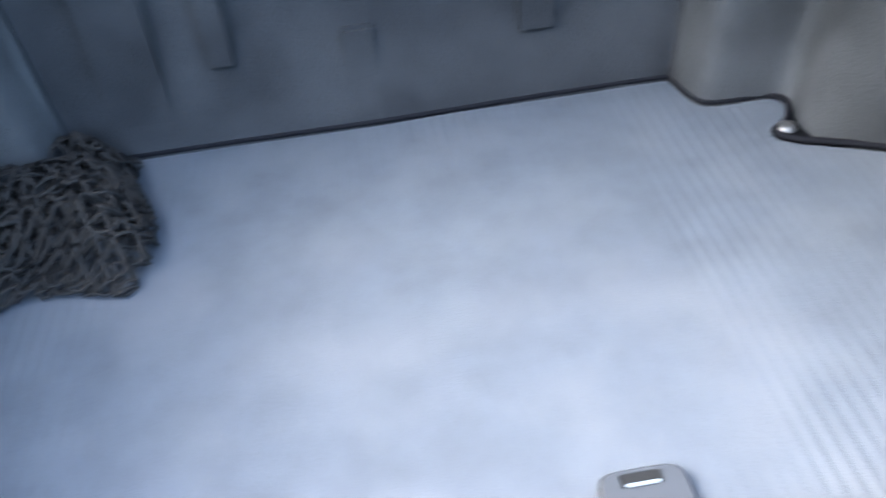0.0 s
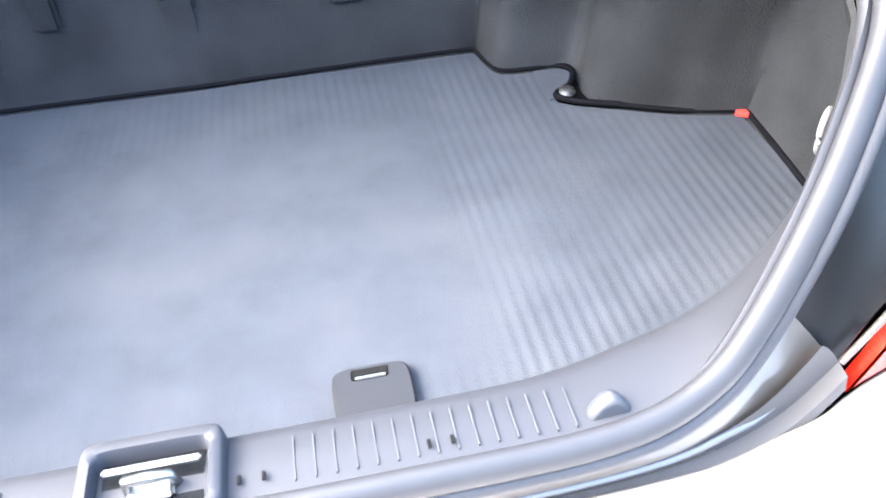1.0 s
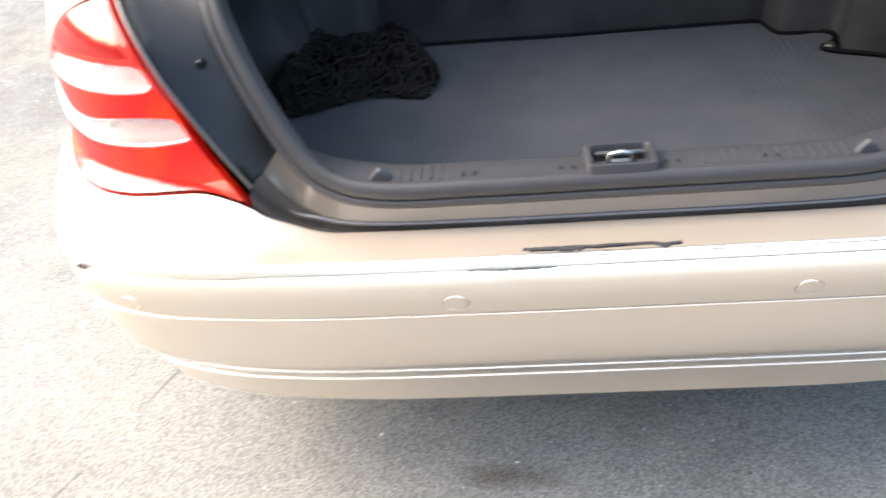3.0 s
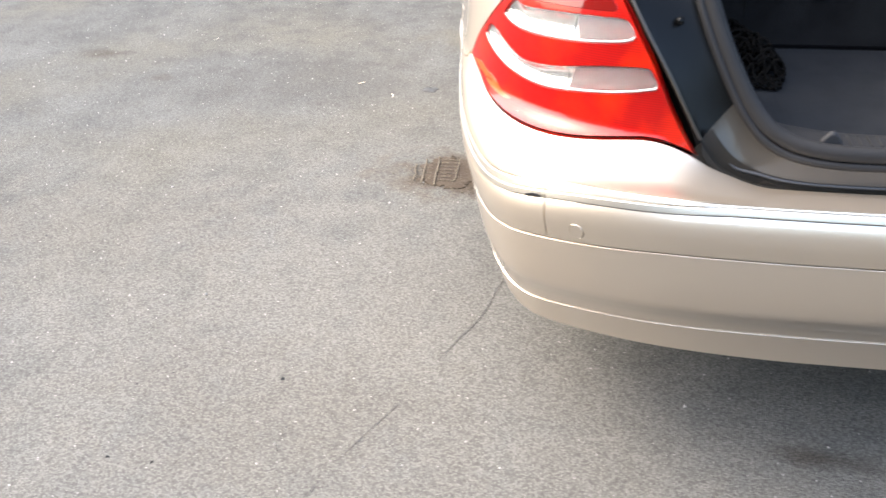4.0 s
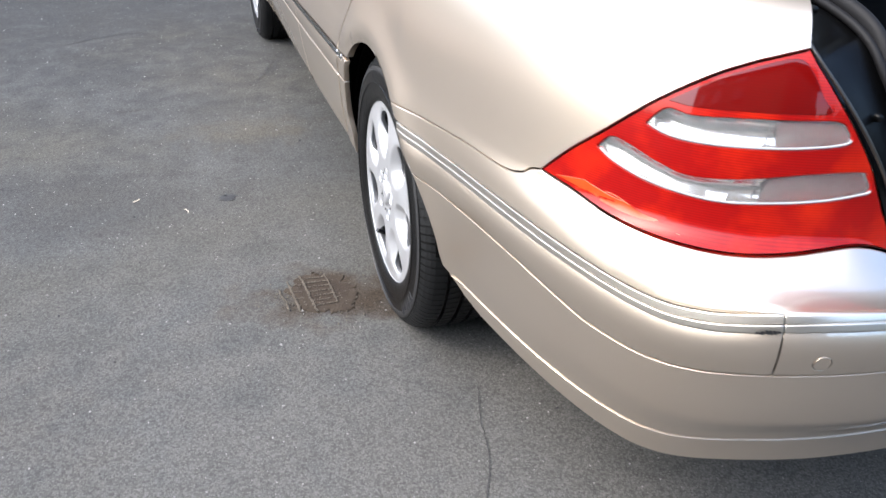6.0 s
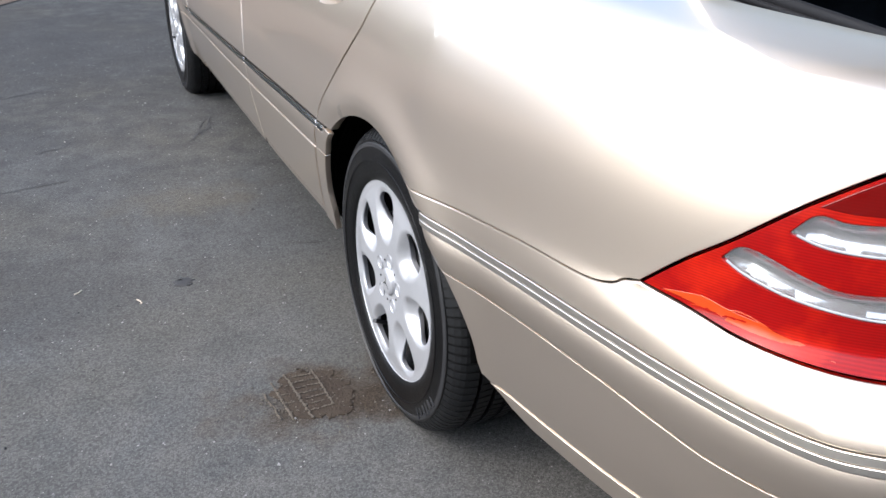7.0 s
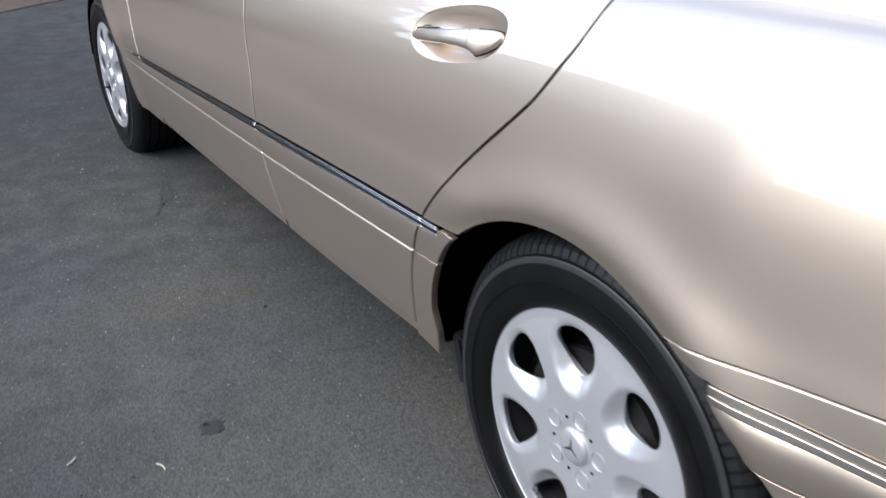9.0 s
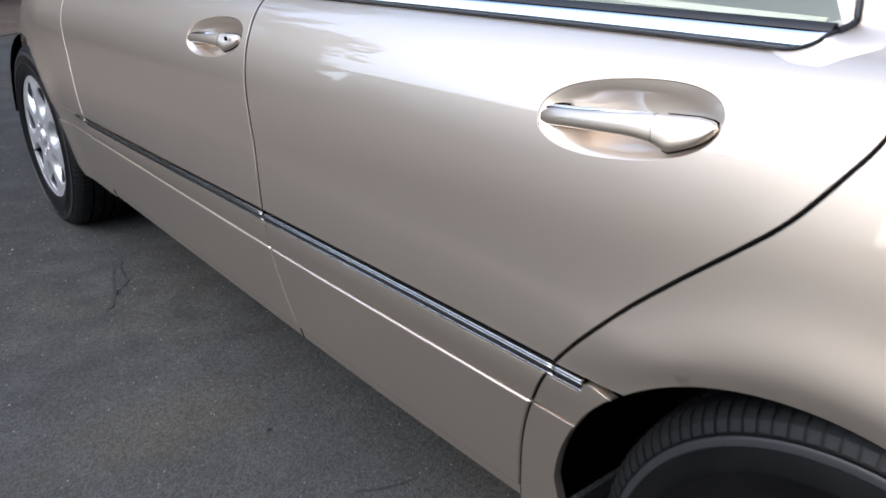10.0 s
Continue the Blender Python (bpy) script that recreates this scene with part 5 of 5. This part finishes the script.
box("seat_bench", (-.62, -.12, .50), (.62, .38, .96), CREAM, car, .06)
box("parcel_shelf", (-.68, -.42, .975), (.68, .10, .99), FELT, car, .004)


# ---- wheels ----
def rim_x(r):
    return np.interp(r, [0, .030, .034, .060, .10, .14, .175, .195, .205, .214, .2265], [.006, .006, .006, .0075, .009, .0095, .0075, .0045, .003, .003, .003])


SPOKE = .12 + math.pi / 7        # angle of the first window between two spokes


def rim_surf(a, b):
    """The wheel's face: convex spokes, with a sunk pocket round every window."""
    r, th = np.hypot(a, b), np.arctan2(b, a)
    d = (th - SPOKE + math.pi / 7) % (2 * math.pi / 7) - math.pi / 7
    u = (r - .147) / .064
    w = r * d / (.051 + .019 * np.clip(u, -1, 1))
    e = (np.abs(u) ** 2.4 + np.abs(w) ** 2.4) ** (1 / 2.4)
    x = rim_x(r) - .021 * (1 - sstep(.40, 1.0, e))
    return np.stack([-x, a, b], -1)


def rim_nrm(a, b):
    e = 5e-4
    n = np.cross(rim_surf(a + e, b) - rim_surf(a - e, b), rim_surf(a, b + e) - rim_surf(a, b - e))
    n /= np.linalg.norm(n, axis=-1, keepdims=True)
    return n * np.where(n[..., :1] > 0, -1, 1)


def make_wheel():
    # barrel coloured dark instead of silver, for its shade behind the spokes
    wheel = lathe("wheel", [(.218, .012), (.212, .026), (.200, .05), (.196, .10), (.198, .19), (.215, .205)], DARK_STEEL, car, 72, "silver seven-spoke alloy wheel")
    holes = []
    for i in range(7):
        c = SPOKE + i * 2 * math.pi / 7
        q = ring2(0, 0, 1, 1, 0, 30, 2.5)
        rr = .158 + .039 * q[:, 1]
        tt = (.034 + .010 * q[:, 1]) * q[:, 0] / .157
        holes.append(np.stack([rr * np.cos(c + tt), rr * np.sin(c + tt)], 1))
    outer = ring2(0, 0, .2265, .2265, 0, 110)
    panel("rim_face", [outer] + holes, RIM, wheel, grid=.0045, roll=.003, gap=0, depth=.014, surf=rim_surf, nrm=rim_nrm)
    lathe("rim_lip", [(.2165, .0), (.2195, -.0035), (.2225, -.0050), (.2245, -.003), (.2250, .008)], RIM, wheel, 96)
    lathe("centre_cap", [(0, -.0145), (.020, -.0145), (.026, -.0130), (.0305, -.0090), (.0315, .002)], RIM, wheel, 40)
    for i in range(3):
        a = math.pi / 2 + i * 2 * math.pi / 3
        bm = bmesh.new()
        q = [(-.0160, 0, 0), (-.0148, .0035 * math.cos(a + 1.57), .0035 * math.sin(a + 1.57)), (-.0148, .022 * math.cos(a), .022 * math.sin(a)), (-.0148, .0035 * math.cos(a - 1.57), .0035 * math.sin(a - 1.57))]
        vs = [bm.verts.new(p) for p in q]
        bm.faces.new((vs[0], vs[1], vs[2]))
        bm.faces.new((vs[0], vs[2], vs[3]))
        part("cap_relief", bm, CHROME, wheel)
    for i in range(5):
        a = .5 + i * 2 * math.pi / 5
        o = lathe("bolt_pocket", [(.0150, -.0030), (.0125, .004), (.0, .008)], RIM, wheel, 20)
        o.matrix_local = Matrix.Translation((-.0060, .054 * math.cos(a), .054 * math.sin(a)))
        o = lathe("wheel_bolt", [(0, .001), (.0055, .001), (.0065, .003), (.0065, .012)], DARK_STEEL, wheel, 6)
        o.matrix_local = Matrix.Translation((-.0050, .054 * math.cos(a), .054 * math.sin(a)))
        a += math.pi / 5
        o = lathe("bolt_cover", [(0, -.001), (.0028, -.001), (.0032, .003)], GAP, wheel, 12)
        o.matrix_local = Matrix.Translation((-.0068, .048 * math.cos(a), .048 * math.sin(a)))
    va = -1.04
    tube("valve", [(.035, .190 * math.cos(va), .190 * math.sin(va)), (.012, .182 * math.cos(va), .182 * math.sin(va)), (-.004, .170 * math.cos(va), .170 * math.sin(va)), (-.012, .164 * math.cos(va), .164 * math.sin(va))], .0055, RUBBER, wheel)
    lathe("brake_disc", [(.105, .026), (.150, .026), (.150, .040), (.105, .040)], DARK_STEEL, wheel, 48)
    # black cone added behind the windows to stand for the shade inside
    lathe("hub_shade", [(0, .030), (.10, .032), (.180, .046), (.197, .10), (.198, .19)], UNDER, wheel, 32)
    # tyre: profile turned with grooves, then tread blocks
    prof = [(.214, .006), (.222, -.006), (.232, -.010), (.245, -.0135), (.262, -.0150), (.2625, -.0165), (.266, -.0165), (.2665, -.0150), (.285, -.0120), (.300, -.0080), (.3005, -.0095), (.304, -.0092), (.3045, -.0070), (.316, .0005), (.325, .010), (.3305, .019), (.333, .030), (.334, .046), (.327, .0465), (.327, .0535), (.3345, .054),
            (.335, .082), (.328, .0825), (.328, .0905), (.335, .091), (.335, .118), (.328, .1185), (.328, .1265), (.3345, .127), (.334, .158), (.327, .1585), (.327, .165), (.333, .1655), (.3305, .182), (.325, .191), (.300, .208), (.262, .215), (.23, .21), (.214, .195)]
    lathe("tyre", prof, TYRE, wheel, 96, "black tyre with worn sidewall")
    # paler ring on the shoulder ridge imitates its sheen from the sky
    lathe("shoulder_sheen", [(.2905, -.0098), (.292, -.0118), (.298, -.0108), (.3035, -.0088), (.3045, -.0066)], MARK, wheel, 96, "grey ring imitating the sheen on the tyre's shoulder")
    # tread blocks between narrow cross grooves
    bm = bmesh.new()
    for i in range(108):
        a = 2 * math.pi * i / 108
        for prof2, sk in (([(-.0065, .3065), (.000, .3178), (.0095, .3268), (.019, .3322), (.0455, .3368)], .05), ([(.0545, .3372), (.0815, .3378)], -.4), ([(.0915, .3378), (.1175, .3378)], .4),
                          ([(.1275, .3378), (.1575, .3372)], -.4), ([(.1655, .3368), (.192, .3322), (.2015, .3268), (.211, .3178)], .05)):
            c = []
            for aa in (a, a + .044):
                for x, r in prof2:
                    b = aa + sk * (x - prof2[0][0])
                    for dr in (-.006, 0):
                        c.append(bm.verts.new((x, (r + dr) * math.cos(b), (r + dr) * math.sin(b))))
            k, m = len(prof2), 2 * len(prof2)
            for q in range(k - 1):
                bm.faces.new([c[t] for t in (2 * q + 1, 2 * q + 3, m + 2 * q + 3, m + 2 * q + 1)])
                for o in (0, m):
                    bm.faces.new([c[t] for t in (o + 2 * q, o + 2 * q + 2, o + 2 * q + 3, o + 2 * q + 1)])
            for q in (0, k - 1):
                bm.faces.new([c[t] for t in (2 * q, 2 * q + 1, m + 2 * q + 1, m + 2 * q)])
    tagged(part("tread_relief", bm, TREAD, wheel), kind="stuff")
    for i, (ln, wd) in enumerate(((.030, .005), (.022, .012), (.030, .006), (.026, .010), (.018, .006), (.030, .005))):
        m = pose(0, 0, 0, math.degrees(math.pi + .55 + i * .075), 0, 0)
        box("sidewall_mark", (-.0140, .283 - ln / 2, -wd / 2), (-.0114, .283 + ln / 2, wd / 2), MARK, wheel, .0008, m=m)
    return wheel


wheel = make_wheel()
WX = .890
wheel.matrix_basis = pose(-WX, 0, .3215)
copy_thing(wheel, pose(-WX, WB, .3215, 31))
copy_thing(wheel, pose(WX, 0, .3215, 12, 0, 180))
copy_thing(wheel, pose(WX, WB, .3215, 75, 0, 180))

# ---- ground ----
def ground():
    bm = bmesh.new()
    ring = [(-400, -400), (400, -400), (400, 400), (-400, 400)]
    bm.faces.new([bm.verts.new((x, y, 0)) for x, y in ring])
    return tagged(part("ground", bm, ASPHALT), "worn grey asphalt of a car park", "ground", kind="structure")


ground()


def blot(name, outline, mat, h, seed, label, category, kind=""):
    """A thin uneven patch lying on the asphalt."""
    lp = catmull(np.vstack([outline, outline[:1]]), 10)[:-1]
    lp = lp + np.array([[noise.noise(Vector((*q * 26, seed))) * .030 + noise.noise(Vector((*q * 110, seed))) * .012, noise.noise(Vector((*q * 26, seed + 5))) * .030 + noise.noise(Vector((*q * 110, seed + 5))) * .012] for q in lp])

    def surf(a, b):
        a, b = np.asarray(a, float), np.asarray(b, float)
        return np.stack([a, b, np.array([h * (.55 + .45 * noise.noise(Vector((x * 30, y * 30, seed)))) for x, y in zip(np.ravel(a), np.ravel(b))]).reshape(a.shape)], -1)

    def nrm(a, b):
        return np.stack([0 * a, 0 * a, 0 * a + 1.0], -1)
    v, f, n = skin([lp], .02, .002, 0, h, 0.0, surf, nrm)
    return tagged(mesh_ob(name, v, f, mat), label, category, kind=kind)


blot("mud_patch", np.array([(-1.135, .135), (-1.10, .195), (-1.055, .222), (-1.015, .205), (-.985, .165), (-.965, .11), (-.975, .05), (-1.015, .015), (-1.065, .012), (-1.115, .05)]),
     MUD, .005, 4, "dried brown mud patch with tyre prints on asphalt", "mud")
rng = np.random.default_rng(5)
bm = bmesh.new()
lines = [((-1.160, .150), (-1.146, .040), .0030), ((-1.132, .185), (-1.120, .020), .0034), ((-1.095, .205), (-1.080, .018), .0036), ((-1.028, .20), (-1.020, .05), .0026)]
lines += [((-1.092 + .003 * k, .190 - .024 * k), (-1.030 + .003 * k, .186 - .023 * k), .0024) for k in range(7)]
lines += [((-1.128, .165 - .035 * k), (-1.098, .160 - .035 * k), .0020) for k in range(4)]
for (x0, y0), (x1, y1), w in lines:
    n = int(math.hypot(x1 - x0, y1 - y0) / .0024)
    for i in range(n):
        if rng.random() < .82:
            f = i / n
            x, y = x0 + (x1 - x0) * f + .0009 * rng.normal() + .004 * noise.noise(Vector((x0 * 30, f * 4, 1))), y0 + (y1 - y0) * f + .0009 * rng.normal()
            bmesh.ops.create_icosphere(bm, subdivisions=1, radius=w * rng.uniform(.5, 1.15), matrix=Matrix.Translation((x, y, .0048)) @ Matrix.Diagonal((1, 1, .7, 1)))
for i in range(160):
    a, r = rng.uniform(0, 6.28), rng.uniform(.02, .20) 
    bmesh.ops.create_icosphere(bm, subdivisions=1, radius=rng.uniform(.001, .0028), matrix=Matrix.Translation((-1.03 + r * math.cos(a), .09 + .75 * r * math.sin(a), .002)))
tagged(part("mud_ridges", bm, CRUST), "crumbled ridges of a tyre print in dried mud", "mud", kind="stuff")


def ribbon(name, pts, w, seed, label):
    rng = np.random.default_rng(seed)
    p = catmull(pts, 9)
    p = p + rng.normal(0, w * .8, p.shape)
    t = np.gradient(p, axis=0)
    o = np.stack([-t[:, 1], t[:, 0]], 1)
    o /= np.linalg.norm(o, axis=1, keepdims=True)
    wd = w * (.35 + rng.random(len(p)))[:, None]
    wd[0], wd[-1] = w * .1, w * .1
    bm = bmesh.new()
    a = [bm.verts.new((*q, .0022)) for q in p + o * wd]
    b = [bm.verts.new((*q, .0022)) for q in p - o * wd]
    for i in range(len(p) - 1):
        bm.faces.new((a[i], a[i + 1], b[i + 1], b[i]))
    return tagged(part(name, bm, CRACK), label, "crack", kind="structure")


for i, (pts, w) in enumerate((([(-.79, -.40), (-.82, -.50), (-.845, -.62), (-.895, -.74), (-.915, -.79)], .0032), ([(-.965, -.925), (-.985, -.97), (-1.02, -1.04), (-1.045, -1.10)], .003), ([(-1.07, -1.16), (-1.085, -1.20), (-1.10, -1.25)], .0025),
                              ([(-.855, 2.46), (-.88, 2.36), (-.90, 2.26), (-.96, 2.18), (-1.01, 2.09)], .008), ([(-.89, 2.42), (-.915, 2.33), (-.945, 2.24), (-.945, 2.15)], .006),
                              ([(-1.62, 2.17), (-1.56, 2.20), (-1.49, 2.205)], .006), ([(-1.75, 1.75), (-1.6, 1.78), (-1.5, 1.80)], .005), ([(-.9, .95), (-.84, .92), (-.78, .90)], .004), ([(-1.9, 3.0), (-1.7, 3.15), (-1.5, 3.2)], .012))):
    ribbon("asphalt_crack", pts, w * (.36 if i < 3 else .62), 20 + i, "thin dark crack in the asphalt")
for i, (x, y, a, b) in enumerate(((-1.236, .808, .036, .017),)):
    t = np.linspace(0, 2 * math.pi, 9, endpoint=False)
    o = np.stack([x + a * np.cos(t) * (1 + .2 * np.sin(3 * t + i)), y + b * np.sin(t)], 1)
    blot("tar_spot", o, TAR, .003, 40 + i, "small dark stain on the asphalt", "stain")


def grit(name, count, big, mat, seed, small, label):
    """Loose stones and bits strewn over the asphalt near the car."""
    rng = np.random.default_rng(seed)
    V, F = [], []
    for i in range(count):
        x, y = rng.uniform(-3.2, .3), rng.uniform(-2.4, 4.5)
        r = small + .0022 * rng.random() ** 3
        if i < big:
            r = .003 + .0035 * rng.random()
        a = rng.uniform(0, 6.28)
        base = len(V)
        q = np.array([(1, 0, 0), (-1, 0, 0), (0, 1, 0), (0, -1, 0), (0, 0, 1), (0, 0, -.3)]) * r * rng.uniform(.5, 1.2, (6, 3))
        c, s = math.cos(a), math.sin(a)
        for p in q:
            V.append((x + p[0] * c - p[1] * s, y + p[0] * s + p[1] * c, r * .25 + p[2]))
        for f in ((0, 2, 4), (2, 1, 4), (1, 3, 4), (3, 0, 4), (2, 0, 5), (1, 2, 5), (3, 1, 5), (0, 3, 5)):
            F.append(tuple(base + k for k in f))
    return tagged(mesh_ob(name, V, F, mat, smooth=False), label, "grit", kind="stuff")


grit("loose_grit", 8200, 60, STONE, 11, .0012, "small pale stones strewn over the asphalt")
grit("dark_grit", 2600, 90, TAR, 12, .0014, "small dark crumbs of tar strewn over the asphalt")


LITTER = ((-1.371, .724, 1.9, .030, .015), (-1.526, .844, .7, .026, .008), (-2.35, 1.35, 1.3, .03, .02))


def straw(x, y, a, ln, bend):
    """A pale dry stalk lying on the asphalt."""
    c, d = math.cos(a), math.sin(a)
    pts = [(x + c * u * ln - d * bend * u * u, y + d * u * ln + c * bend * u * u, .0035) for u in np.linspace(-.5, .5, 9)]
    return tagged(tube("dry_stalk", pts, .0016, STRAW, n=6), "short pale dry stalk lying on the asphalt", "litter", "litter on the asphalt")


for q in LITTER:
    straw(*q)
# verge beyond the parking place, and far trees that the paint mirrors
bm = bmesh.new()
rng = np.random.default_rng(8)
line = catmull([(-14, 2.2), (-6, 3.0), (-3.2, 3.75), (-2.2, 5.2), (-.6, 7.6), (3, 8.6), (14, 9.0)], 10)
a = [bm.verts.new((x + .05 * rng.normal(), y + .05 * rng.normal(), .006)) for x, y in line]
b = [bm.verts.new((x, y + .35, .05)) for x, y in line]
c = [bm.verts.new((x, y + 26, .4)) for x, y in line]
for i in range(len(line) - 1):
    bm.faces.new((a[i], a[i + 1], b[i + 1], b[i]))
    bm.faces.new((b[i], b[i + 1], c[i + 1], c[i]))
tagged(part("soil_verge", bm, SOIL), "brown soil verge with leaf litter beyond the asphalt", "verge", kind="structure")


def house():
    """A rendered house behind the car, mirrored dark in the tail lamp and the bumper."""
    ob = tagged(new("house"), "tall brown rendered house standing behind the parked car", "house")
    x0, x1, y0, y1, h = -17.5, -4.5, -19.0, -9.0, 7.6
    box("wall", (x0, y0, 0), (x1, y1, h), RENDER_WALL, ob, .02)
    roof = [[(x0 - .5, y, z) for y, z in ((y1 + .5, h), (y1 + .5, h + .15), (-14, h + 2.4), (y0 - .5, h + .15), (y0 - .5, h))],
            [(x1 + .5, y, z) for y, z in ((y1 + .5, h), (y1 + .5, h + .15), (-14, h + 2.4), (y0 - .5, h + .15), (y0 - .5, h))]]
    loft("roof", roof, ROOF, ob, thick=.1, smooth=False)
    for z in (.9, 3.7, 6.3):
        for x in np.arange(x0 + 2.2, x1 - 1.5, 3.1):
            f = box("window", (x - .62, y1 - .02, z), (x + .62, y1 + .05, z + 1.35), HOOK, ob, .01)
            for sg in (-1, 1):
                box("pane", (x + sg * .31 - .26, y1 + .03, z + .06), (x + sg * .31 + .26, y1 + .056, z + 1.29), PANE, f, .004)
            box("sill", (x - .7, y1, z - .06), (x + .7, y1 + .16, z - .01), RENDER_WALL, f, .01)
    return ob


house()


def pale_block():
    """An unseen long low building across the car park, added to mirror pale in the doors' paint."""
    ob = tagged(new("building"), "unseen long pale building added for the doors' reflection", "building")
    box("wall", (-27, 10, 0), (-20, 31, 6.2), PALE_WALL, ob, .03)
    box("roof", (-27.3, 9.7, 6.2), (-19.7, 31.3, 6.5), ROOF, ob, .03)
    for z in (1.0, 3.9):
        for y in np.arange(11.6, 30, 3.0):
            f = box("window", (-20.02, y - .6, z), (-19.96, y + .6, z + 1.3), HOOK, ob, .01)
            box("pane", (-19.97, y - .5, z + .08), (-19.95, y + .5, z + 1.22), PANE, f, .004)
    return ob


pale_block()


def trees():
    """A belt of trees and bushes all round, seen in the paint alone: trunks with drooping tiers of leaves."""
    rng = np.random.default_rng(21)
    V, F = [], []

    def put(p, s):
        u, w = rng.normal(size=3), rng.normal(size=3)
        u, w = s * u / np.linalg.norm(u), s * w / np.linalg.norm(w)
        base = len(V)
        V.extend([p + u, p + w, p - u, p - w])
        F.append((base, base + 1, base + 2, base + 3))
    for k in range(150):
        a = 2 * math.pi * (k + rng.uniform(-.4, .4)) / 150
        d = rng.uniform(25, 34)
        side = (math.degrees(a) - 170 + 180) % 360 - 180
        h = d * (.045 + .20 * float(sstep(36, 62, -side) + sstep(20, 60, side) * .5)) * rng.uniform(.6, 1.3) + .6
        # nearer, taller trees, unseen, added ahead to darken the ground and wing
        if -110 < side < -52:
            d, h = rng.uniform(11, 17), rng.uniform(4.5, 8)
        cx, cy = d * math.cos(a), d * math.sin(a)
        base = len(V)
        V.extend([np.array((cx + r * math.cos(t), cy + r * math.sin(t), z)) for r, z in ((.20, 0), (.03, h * .95)) for t in (0, 1.57, 3.14, 4.71)])
        F.extend([(base + i, base + (i + 1) % 4, base + 4 + (i + 1) % 4, base + 4 + i) for i in range(4)])
        conifer = rng.random() < .55
        for i in range(330):
            z = rng.uniform(.04, 1) * h
            wide = (1.04 - z / h) * .30 * h if conifer else .34 * h * math.sqrt(max(.02, 1 - (2 * z / h - 1) ** 2))
            r, t = wide * math.sqrt(rng.random()), rng.uniform(0, 6.28)
            put(np.array([cx + r * math.cos(t), cy + r * math.sin(t), z]), rng.uniform(.10, .36))
        for i in range(60):
            t, r = rng.uniform(0, 6.28), rng.uniform(.2, 2.2)
            put(np.array([cx + r * math.cos(t), cy + r * math.sin(t), rng.uniform(.1, 1.6)]), rng.uniform(.2, .45))
    return tagged(mesh_ob("far_trees", V, F, LEAF, smooth=False), "far conifers and bushes round the car park", "trees", kind="stuff")


trees()
